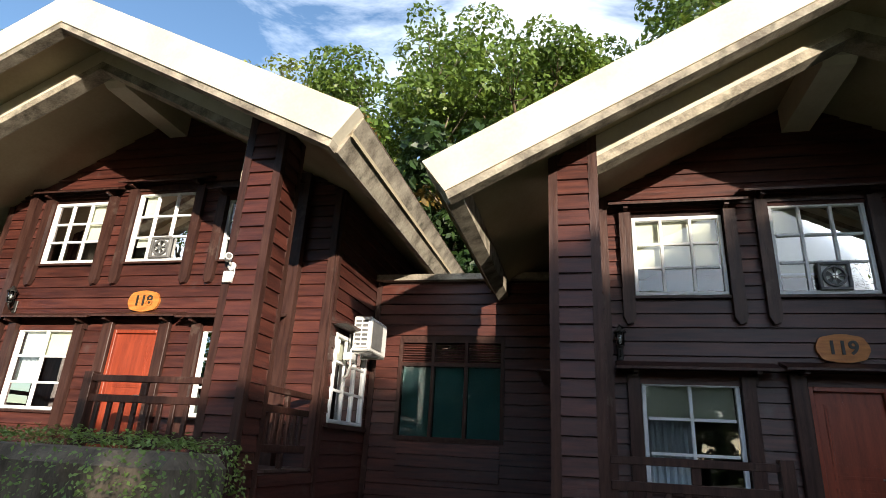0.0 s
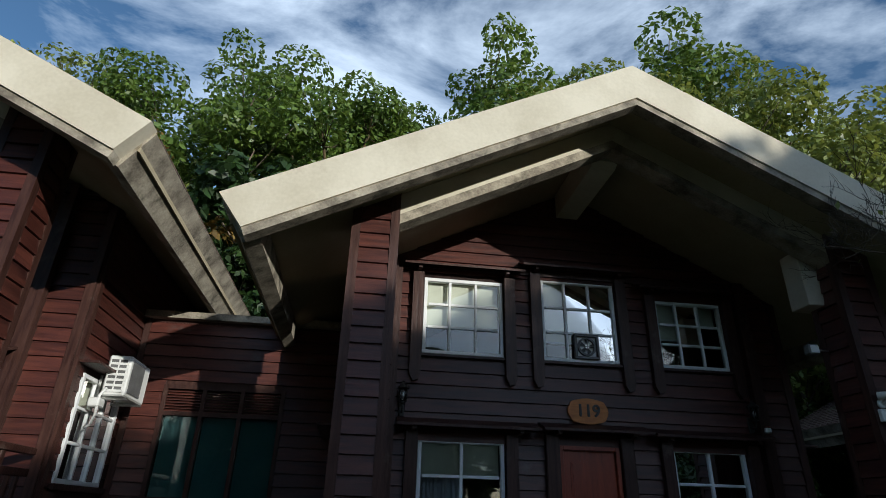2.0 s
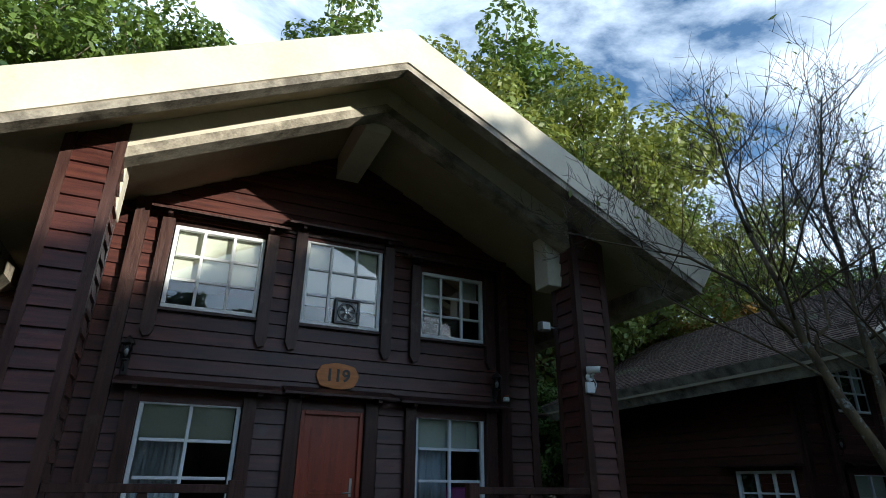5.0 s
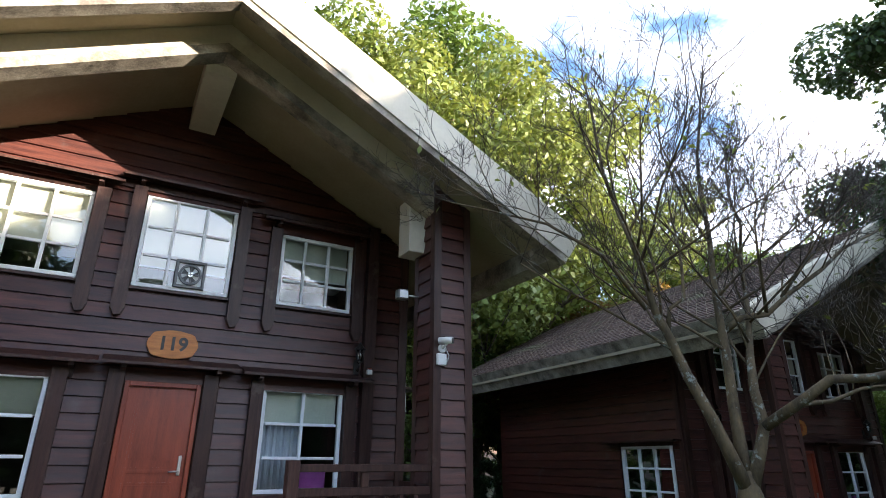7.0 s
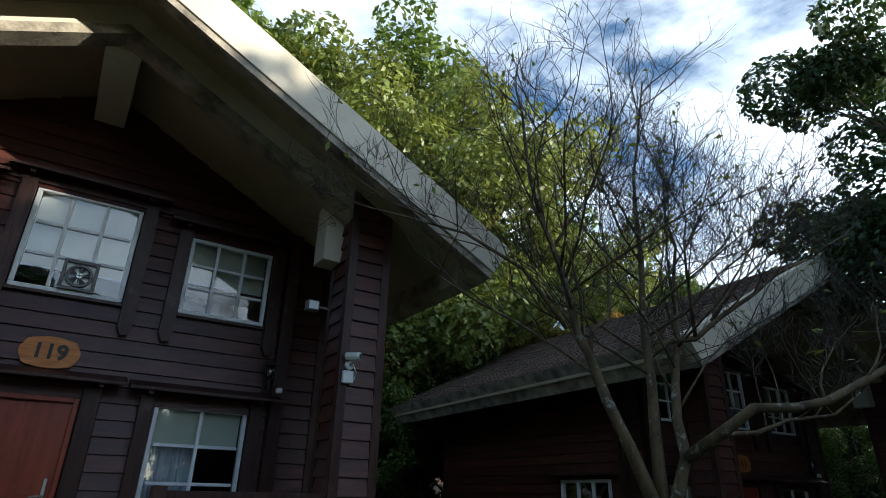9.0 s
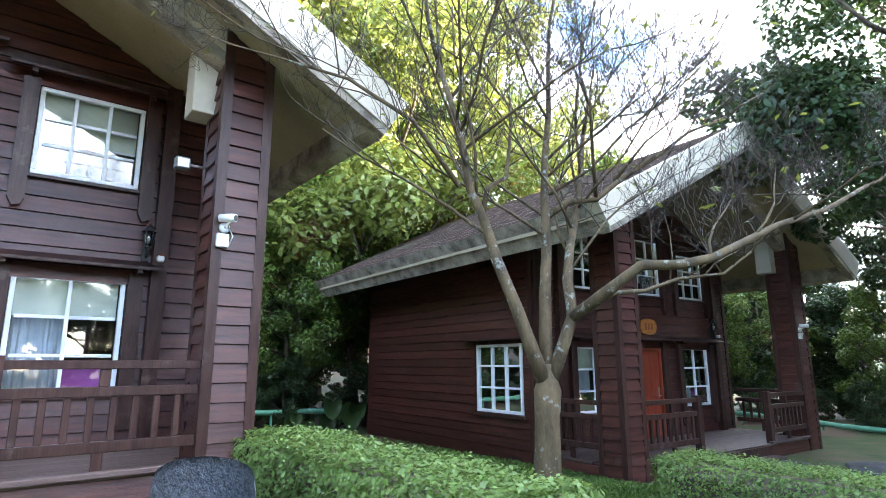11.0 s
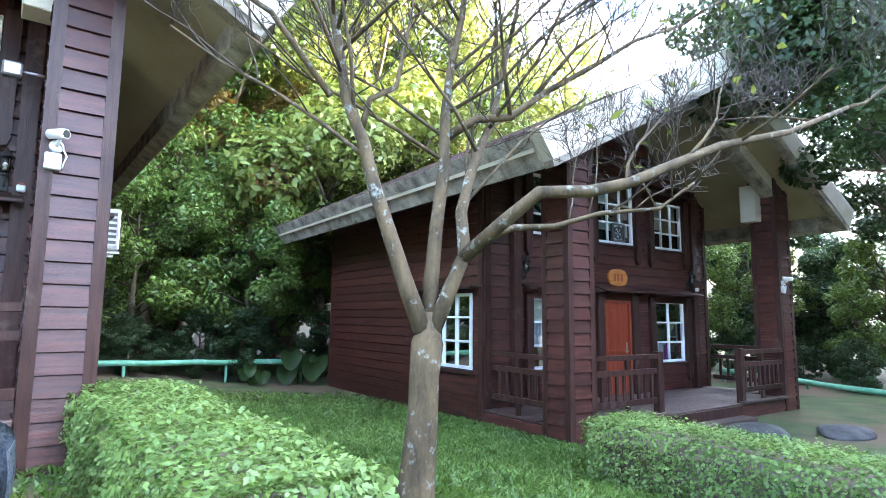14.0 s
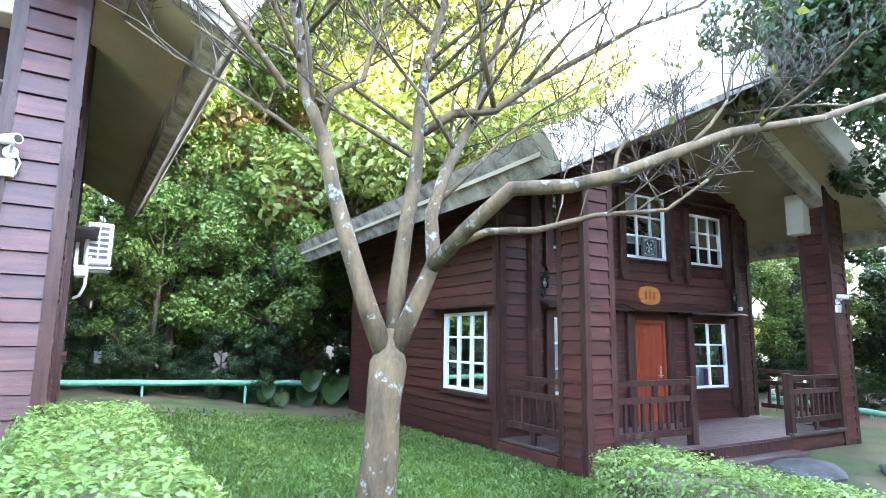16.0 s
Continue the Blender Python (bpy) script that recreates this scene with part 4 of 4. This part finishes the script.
KINDS = [
    broad_tree(11, 13.0, 4.6, 0.30, LEAF_A, 28000, 0.105, "tall broadleaf tree with a full green crown"),
    broad_tree(23, 11.0, 4.2, 0.22, LEAF_B, 30000, 0.088, "broadleaf tree with a sunlit yellow-green crown"),
    broad_tree(37, 14.0, 4.0, 0.42, LEAF_A, 13000, 0.12, "slender broadleaf tree with an open crown and pale limbs", BARK),
    broad_tree(41, 7.0, 3.2, 0.08, LEAF_C, 22000, 0.115, "dense dark evergreen undergrowth tree"),
    broad_tree(53, 9.0, 3.4, 0.30, LEAF_D, 13000, 0.11, "broadleaf tree with dry brownish leaves"),
    broad_tree(67, 12.5, 4.6, 0.42, LEAF_C, 62000, 0.088, "tall dark evergreen tree with hanging boughs"),
    broad_tree(71, 7.0, 2.7, 0.28, LEAF_A, 18000, 0.085, "slender young broadleaf tree at the wood's edge", BARK),
]
used = set()


def plant(kind, x, y, scale, turn, z=None):
    m = Matrix.Translation((x, y, ground_z(x, y) if z is None else z)) @ Matrix.Rotation(turn, 4, "Z")
    if kind not in used:
        used.add(kind)
        t = KINDS[kind]
        t.matrix_basis = m
    else:
        t = copy_thing(KINDS[kind], m)
    t.scale = (scale, scale, scale)
    return t


WOODS = [
    (0, -8.0, 25, 1.52, 0.4), (2, -2.4, 24, 1.44, 1.0), (0, -4.2, 28, 1.75, 2.2), (2, 0.6, 26, 1.42, 3.0), (4, -9, 23, 1.6, 0.0), (0, 2.5, 29, 1.5, 0.7),
    (1, -14, 23, 1.7, 0.9), (1, -19, 23, 1.8, 2.0), (0, -25, 24, 1.7, 3.3), (3, -4.5, 19.5, 1.5, 0.2), (3, -0.5, 18.5, 1.5, 1.4), (3, -2.6, 21.5, 1.9, 4.4),
    (1, 7.0, 23, 1.85, 0.3), (0, 11.8, 26, 2.0, 1.2), (1, 10.5, 21.5, 1.5, 2.7), (1, 15.2, 22.5, 1.85, 4.1), (4, 13, 20, 1.15, 0.5), (1, 18.5, 24, 1.6, 0.9),
    (6, 7.5, 18.6, 0.75, 2.0), (6, 10.3, 18.8, 0.8, 3.5), (6, 13.4, 19.0, 0.85, 0.8), (6, 16.5, 19.5, 1.1, 2.8), (0, 21.5, 23, 1.25, 0.2), (1, 19.5, 20.5, 1.15, 1.1),
    (3, 20.5, 18, 0.9, 5.0), (1, 24, 19, 1.3, 2.4), (1, 12.8, 21, 1.95, 1.9), (1, 17.3, 20, 1.6, 3.3), (1, 21.5, 19.3, 1.45, 5.6), (0, 26.8, 14, 0.95, 1.1), (0, 5.0, 25, 1.75, 4.0), (3, 24.5, 15.5, 0.9, 1.7), (4, 22.5, 17.5, 1.1, 3.0), (0, 28, 17, 0.9, 3.9), (3, 27.5, 12, 0.8, 0.6), (1, 31, 12, 0.75, 1.3),
    (3, 28.5, 7, 0.65, 2.9), (0, 33, 5, 0.55, 5.2), (3, 29, 2.5, 0.6, 4.4), (1, 33, -1, 0.6, 0.1), (6, 26.5, 9.5, 0.7, 1.0), (6, 26, 5.6, 0.62, 2.6), (6, 24.3, 13, 0.7, 3.9), (3, 27, 1.0, 0.7, 0.2), (3, 30, 10, 1.0, 0.2), (6, 8.8, 17.4, 0.8, 4.2), (6, 12.0, 17.6, 0.85, 1.6), (3, 9, 21, 0.8, 2.0), (3, 13, 21.5, 0.9, 2.0), (2, 9.3, 18.2, 0.62, 2.2), (2, 11.6, 19.5, 0.85, 5.1), (2, 14.8, 18.2, 0.7, 3.6),
]
for w in WOODS:
    plant(*w)
# unseen trees added behind the walker to shade the houses and cut skylight
BEHIND = [(3, 3.9, -17, 0.8, 0.3), (3, 8.4, -17, 1.0, 1.3), (3, 12.2, -16, 1.08, 2.3), (3, 16.1, -15.5, 1.27, 3.3), (0, 20.0, -15, 0.7, 0.9), (0, 24.7, -14, 0.95, 2.9), (3, 17.5, -13, 1.22, 4.3), (3, 21.3, -12, 1.4, 5.3), (0, 28.3, -10, 0.95, 1.9), (3, 24.7, -9.5, 1.5, 0.7), (3, -0.8, -18, 0.75, 4.0), (0, 32.4, -6, 0.95, 1.0), (3, 28.0, -13, 1.9, 0.2), (3, 31.9, -10.5, 1.9, 1.2), (3, 28.9, -6, 1.5, 2.2), (3, 23.7, -16, 1.7, 3.2), (3, 36.1, -9, 2.0, 4.2), (3, 36.8, -3.5, 1.6, 5.2), (3, 27.4, -17, 2.0, 5.9), (3, 30.3, -1.5, 1.1, 2.7), (3, -3, -13, 1.6, 0.4), (3, -9.5, -11, 1.7, 1.9), (3, -15, -12, 1.6, 3.0), (3, 2, -19, 1.6, 2.2), (3, 12.5, -17, 1.12, 0.6), (3, 14.6, -16, 1.28, 2.1), (3, 17.0, -15, 1.36, 3.7), (3, 20.2, -15, 1.48, 5.0), (3, 23, -15, 1.75, 0.9), (3, 26, -15, 1.85, 2.5), (3, 18.5, -19, 1.46, 1.7), (3, 22, -19, 1.62, 4.1), (3, 25.5, -19, 1.9, 3.1), (3, 29, -18, 1.95, 0.1), (3, -5, -20, 1.8, 5.1), (0, -20, -8, 1.0, 0.7)]
for w in BEHIND:
    plant(*w)
for i in range(9):
    plant(3, 6.8 + i * 0.95, 17.0 + 0.5 * math.sin(i * 2.3), 0.24 + 0.07 * math.sin(i * 1.7), i * 1.1)
for i in range(6):
    plant(3, 25.3 + 0.5 * math.sin(i * 2.3), 2.5 + i * 1.7, 0.22 + 0.06 * math.sin(i * 1.7), i * 1.3)
plant(5, 19.3, 2.1, 1.03, 0.9)
plant(5, 25.5, 4.6, 0.85, 2.4)


def bare_tree():
    """The forked tree on the lawn, with spreading limbs and fine twigs."""
    global ORIGIN
    base = Vector((8.81, 4.05, ground_z(8.8, 4.05) - 0.1))
    ORIGIN = base
    t = new("bare_tree")
    t.location = base
    tagged(t, "bare deciduous tree with a forked lichen-covered trunk on grass", "tree")
    rnd = random.Random(8)
    wood, twigs = bmesh.new(), bmesh.new()
    tips = []

    def grow(p, d, length, r, depth):
        n = 4
        pts, rad = [p], [r]
        for i in range(n):
            d = (d + Vector((rnd.uniform(-1, 1), rnd.uniform(-1, 1), rnd.uniform(-0.6, 0.9))) * 0.27).normalized()
            p = p + d * length / n
            pts.append(p)
            rad.append(r * (1 - 0.55 * (i + 1) / n))
        tube(pts, rad, 6 if depth < 2 else (4 if depth < 3 else 3), wood if depth < 2 else twigs)
        if depth >= 4:
            tips.append(p)
            return
        kids = (5, 5, 5, 4)[depth]
        for k in range(kids):
            f = 0.3 + 0.7 * (k + rnd.random()) / kids
            i = min(int(f * n), n - 1)
            q = pts[i].lerp(pts[i + 1], f * n - i)
            side = Vector((rnd.uniform(-1, 1), rnd.uniform(-1, 1), rnd.uniform(-0.25, 0.9))).normalized()
            grow(q, (d * 0.65 + side * 0.8).normalized(), length * rnd.uniform(0.42, 0.68), max(r * 0.42, 0.0035), depth + 1)

    tube([base, base + Vector((0, 0, 0.12)), (8.86, 4.05, 0.32), (8.89, 4.05, 0.66), (8.9, 4.05, 0.96), (8.94, 4.07, 1.23), (8.969999999999999, 4.08, 1.48)], [0.22, 0.165, 0.14, 0.125, 0.12, 0.135, 0.05], 14, wood)
    stems = [
        ([(8.91, 4.08, 1.31), (8.77, 4.12, 1.67), (8.67, 4.2, 2.04), (8.59, 4.38, 2.53), (8.53, 4.5, 2.97), (8.39, 4.55, 3.3), (8.33, 4.6, 3.78), (8.28, 4.65, 4.12), (8.15, 4.8, 4.81)], 0.078),
        ([(8.98, 4.1, 1.31), (9.04, 4.16, 1.77), (9.13, 4.22, 2.23), (9.25, 4.28, 2.77), (9.29, 4.32, 3.28), (9.41, 4.4, 3.8), (9.63, 4.5, 4.47), (9.91, 4.7, 5.48)], 0.075),
        ([(8.97, 4.05, 1.31), (9.11, 3.98, 1.69), (9.23, 3.95, 1.97), (9.23, 4.0, 2.34), (9.43, 4.1, 2.76), (9.66, 4.2, 3.11), (9.88, 4.3, 3.42), (10.28, 4.5, 4.36)], 0.072),
        ([(9.21, 3.93, 1.95), (9.25, 3.5, 2.19), (9.37, 3.22, 2.4), (9.63, 2.95, 2.4), (9.84, 2.75, 2.46), (10.32, 2.6, 2.68), (10.73, 2.5, 2.86), (11.86, 2.4, 3.19), (13.1, 2.3, 3.69)], 0.062),
        ([(9.24, 3.68, 2.07), (9.46, 3.6, 2.18), (9.84, 3.5, 2.22), (10.35, 3.4, 2.38), (10.96, 3.2, 2.47), (11.23, 3.0, 2.72)], 0.032),
        ([(9.32, 4.3, 3.11), (9.56, 4.2, 3.29), (9.87, 4.05, 3.34), (10.19, 3.9, 3.62), (10.7, 3.7, 3.97), (11.24, 3.6, 4.36), (11.89, 3.4, 4.68)], 0.045),
        ([(8.52, 4.5, 3.06), (8.59, 4.5, 3.34), (8.83, 4.45, 3.5), (8.94, 4.5, 3.89), (9.08, 4.6, 4.31), (9.17, 4.7, 4.72)], 0.032),
        ([(9.87, 4.05, 3.34), (9.65, 3.9, 3.68), (9.51, 3.8, 4.08), (9.39, 3.7, 4.38)], 0.026),
        ([(10.1, 3.95, 3.58), (10.41, 3.7, 4.06), (10.87, 3.5, 4.46)], 0.024),
        ([(8.24, 4.55, 3.3), (7.75, 4.7, 3.95), (7.15, 5.0, 4.35), (6.5, 5.3, 4.5)], 0.03),
    ]
    for pts, r in stems:
        n = len(pts)
        tube(pts, [r * (1 - 0.62 * i / (n - 1)) for i in range(n)], 10, wood)
        V = [Vector(p) for p in pts]
        buds = 4 if 0.05 < r < 0.07 else n + 1
        for k in range(buds):
            f = 0.42 + 0.58 * (k + 0.5) / buds
            i = min(int(f * (n - 1)), n - 2)
            q = V[i].lerp(V[i + 1], f * (n - 1) - i)
            d = (V[i + 1] - V[i]).normalized()
            side = Vector((rnd.uniform(-1, 1), rnd.uniform(-1, 1), rnd.uniform(0.0, 0.8))).normalized()
            grow(q, (d * 0.55 + side).normalized(), rnd.uniform(1.4, 2.5) * (0.55 if r < 0.07 else 1), max(r * 0.26, 0.009), 1)
        grow(V[-1], (V[-1] - V[-2]).normalized(), 2.0 if r > 0.05 else 1.0, r * 0.38, 1)
    part("trunk", wood, BARK, t, "forked trunk with lichen patches")
    part("fine_twig", twigs, TWIG, t, "fine bare twigs")
    rng = np.random.default_rng(3)
    keep = [tips[i] for i in rng.choice(len(tips), 340)]
    pts = np.array([tuple(p - base) for p in keep])
    tagged(leaves("leaf", pts, np.tile([0.0, 0.0, 1.0], (len(pts), 1)), 0.05, LEAF_B, t, seed=4, long=2.2), "few small remaining leaves", kind="stuff")


bare_tree()


def hedge(x0, x1, y0, y1, top, label, density=900, seed=1):
    """A clipped hedge: a dim core of stems under a close coat of small leaves."""
    global ORIGIN
    z0 = ground_z((x0 + x1) / 2, (y0 + y1) / 2) - 0.1
    ORIGIN = Vector(((x0 + x1) / 2, (y0 + y1) / 2, z0))
    h = new("hedge")
    h.location = ORIGIN
    tagged(h, label, "hedge", "clipped hedges")
    core = box(x0 + 0.12, x1 - 0.12, y0 + 0.12, y1 - 0.12, z0, top - 0.1, 0.12)
    part("stem_core", core, BARK_DARK, h)
    rng = np.random.default_rng(seed)
    areas = np.array([(x1 - x0) * (y1 - y0), (x1 - x0) * (top - z0), (x1 - x0) * (top - z0), (y1 - y0) * (top - z0), (y1 - y0) * (top - z0)])
    n = int(areas.sum() * density)
    face = rng.choice(5, n, p=areas / areas.sum())
    u, v, w = rng.random(n), rng.random(n), rng.random(n)
    P, N = np.zeros((n, 3)), np.zeros((n, 3))
    X, Y, Z = x0 + u * (x1 - x0), y0 + v * (y1 - y0), z0 + w * (top - z0)
    for f, (ax, val, nv) in enumerate(((2, top, (0, 0, 1)), (1, y0, (0, -1, 0.3)), (1, y1, (0, 1, 0.3)), (0, x0, (-1, 0, 0.3)), (0, x1, (1, 0, 0.3)))):
        k = face == f
        P[k] = np.stack([X[k], Y[k], Z[k]], 1)
        P[k, ax] = val
        N[k] = nv
    c = np.array([(x0 + x1) / 2, (y0 + y1) / 2, (z0 + top) / 2])
    half = np.array([(x1 - x0) / 2, (y1 - y0) / 2, (top - z0) / 2])
    q = (P - c) / half
    rim = np.sort(np.abs(q), axis=1)[:, 1:2]
    P -= (P - c) / (np.linalg.norm(P - c, axis=1, keepdims=True) + 1e-6) * np.clip(rim - 0.72, 0, 1) ** 2 * 1.6
    lump = np.array([noise.noise((p[0] * 2.3, p[1] * 2.3, p[2] * 2.3)) for p in P])[:, None]
    P += N * (lump * 0.07 + rng.normal(0, 0.028, (n, 1)))
    tagged(leaves("leaf_coat", P - np.array(ORIGIN), N + np.array([0, 0, 0.35]), 0.027, HEDGE, h, seed=seed, long=1.7), "small bright green hedge leaves")


hedge(6.75, 7.68, 2.45, 6.95, 0.75, "clipped bright green hedge beside a porch pillar", 2900, 2)
hedge(11.65, 12.5, 0.2, 4.75, 0.28, "low clipped hedge with brown stems before a porch", 2100, 3)
hedge(-8.5, -2.95, 4.0, 5.1, 1.44, "dark clipped hedge in front of the sunlit house", 500, 4)


def grass():
    """Short grass on the lawn between the houses, past counting."""
    rng = np.random.default_rng(9)
    n = 105000
    x, y = rng.uniform(6.0, 13.1, n), 0.5 + 14.5 * rng.random(n) ** 1.2
    patch = np.array([noise.noise((a * 0.45, b * 0.45, 3.0)) for a, b in zip(x, y)])
    keep = (patch > -0.5) & (rng.random(n) < np.clip((13.5 - y) / 5, 0, 1) * np.clip((x - 6.0) / 2, 0, 1) * np.clip((y - 0.5) / 2, 0, 1))
    x, y = x[keep], y[keep]
    z = np.array([ground_z(a, b) + 0.02 * noise.noise((a * 0.5, b * 0.5, 0)) for a, b in zip(x, y)]) + 0.06
    P = np.stack([x, y, z], 1)
    N = np.stack([rng.normal(0, 1, len(x)), rng.normal(0, 1, len(x)), np.full(len(x), 0.5)], 1)
    g = leaves("grass", P, N, 0.03, GRASS, seed=5, long=4.0)
    tagged(g, "short green lawn grass and low weeds", "grass", kind="stuff")


grass()


def pipe_rail(p0, p1, label):
    a, b = Vector(p0), Vector(p1)
    r = anchor("pipe_rail", (a.x, a.y, ground_z(a.x, a.y)), label, "railing", "pipe rails")
    k = 12
    part("pipe", tube([a.lerp(b, i / k) + Vector((0, 0, 0.012 * math.sin(i * 2.1))) for i in range(k + 1)], [0.075] * (k + 1), 10), PIPE, r)
    for f in (0.02, 0.35, 0.68, 0.97):
        q = a.lerp(b, f)
        part("post", tube([(q.x, q.y, ground_z(q.x, q.y) - 0.25), (q.x, q.y, q.z - 0.06)], [0.035, 0.035], 8), PIPE, r)


pipe_rail((6.0, 16.0, 0.33), (13.35, 16.1, 0.12), "worn green painted pipe rail on posts at the wood's edge")
pipe_rail((24.2, 9.5, -0.12), (24.4, 2.5, -0.55), "pale green pipe rail beside the lawn")


def rattan_chair(x, y):
    z = ground_z(x, y)
    c = anchor("rattan_chair", (x, y, z), "grey woven rattan tub chair on the ground", "chair")
    bm = bmesh.new()
    rows = []
    for j in range(9):
        t = j / 8
        ring = []
        for i in range(25):
            a = math.pi * (-0.15 + 1.3 * i / 24)
            r = 0.30 + 0.05 * math.sin(t * 2.5)
            hgt = 0.10 + t * (0.62 - 0.16 * (abs(i - 12) / 12) ** 2)
            ring.append(bm.verts.new((x + math.cos(a) * r * 1.05, y + math.sin(a) * r, z + hgt)))
        rows.append(ring)
    for a, b in zip(rows, rows[1:]):
        for i in range(24):
            bm.faces.new((a[i], a[i + 1], b[i + 1], b[i])).smooth = True
    bmesh.ops.solidify(bm, geom=bm.faces[:], thickness=0.04)
    part("backrest", bm, RATTAN, c)
    part("seat", box(x - 0.27, x + 0.27, y - 0.28, y + 0.26, z + 0.32, z + 0.40, 0.03), RATTAN, c)
    for dx in (-0.22, 0.22):
        for dy in (-0.2, 0.2):
            part("leg", tube([(x + dx, y + dy, z), (x + dx, y + dy, z + 0.33)], [0.02, 0.022], 8), RATTAN, c)


def rattan_table(x, y):
    z = ground_z(x, y)
    c = anchor("rattan_table", (x, y, z), "round grey woven table beside a chair", "table")
    part("tabletop", tube([(x, y, z + 0.50), (x, y, z + 0.505), (x, y, z + 0.54), (x, y, z + 0.545)], [0.36, 0.39, 0.39, 0.37], 28), RATTAN, c)
    part("apron", tube([(x, y, z + 0.42), (x, y, z + 0.499)], [0.34, 0.35], 28), RATTAN, c)
    for i in range(4):
        a = math.pi / 4 + i * math.pi / 2
        part("leg", tube([(x + 0.26 * math.cos(a), y + 0.26 * math.sin(a), z), (x + 0.26 * math.cos(a), y + 0.26 * math.sin(a), z + 0.43)], [0.02, 0.022], 8), RATTAN, c)


rattan_chair(5.95, 4.75)
rattan_table(5.55, 4.0)


def stone(x, y, s, seed):
    o = anchor("stepping_stone", (x, y, ground_z(x, y)), "low grey stone slab before the porch steps", "stone", "stepping stones")
    z = ground_z(x, y)
    bm = bmesh.new()
    bmesh.ops.create_icosphere(bm, subdivisions=3, radius=1)
    for v in bm.verts:
        k = 1 + 0.22 * noise.noise(v.co * 1.3 + Vector((seed, 0, 0)))
        v.co = Vector((x + v.co.x * s * k, y + v.co.y * s * 0.8 * k, z + max(v.co.z, -0.3) * 0.16 * k + 0.03))
    part("slab", bm, STONE, o)


stone(16.4, 4.9, 0.6, 1)
stone(17.6, 4.0, 0.5, 2)


def taro(x, y, s, seed):
    """A plant with a few large heart-shaped leaves on stalks."""
    rnd = random.Random(seed)
    z = ground_z(x, y)
    o = anchor("taro_plant", (x, y, z), "large-leaved green plant beside the pipe rail", "plant")
    for i in range(5):
        a = i * 1.3 + rnd.uniform(-0.3, 0.3)
        tip = Vector((x + 0.45 * s * math.cos(a), y - 0.15 + 0.3 * s * math.sin(a), z + s * rnd.uniform(0.45, 1.0)))
        st = part("stalk", tube([(x, y, z - 0.05), (x + 0.1 * math.cos(a), y, z + 0.3 * s), tip], [0.018, 0.014, 0.01], 6), GRASS, o)
        bm = bmesh.new()
        c = bm.verts.new(tip)
        ring = []
        for k in range(18):
            t = 2 * math.pi * k / 18
            r = 0.30 * s * (1 - 0.45 * math.cos(t / 2) ** 14 + 0.22 * math.cos(t - math.pi) ** 3)
            ring.append(bm.verts.new(tip + Vector((math.sin(t) * r, -0.12 * s - 0.10 * r, math.cos(t) * r * 1.05 - 0.1 * s + 0.04 * abs(math.sin(t))))))
        for k in range(18):
            bm.faces.new((c, ring[k], ring[(k + 1) % 18])).smooth = True
        part("leaf_blade", bm, LEAF_C, o)


taro(12.9, 15.75, 1.0, 3)
taro(11.5, 15.6, 0.6, 4)
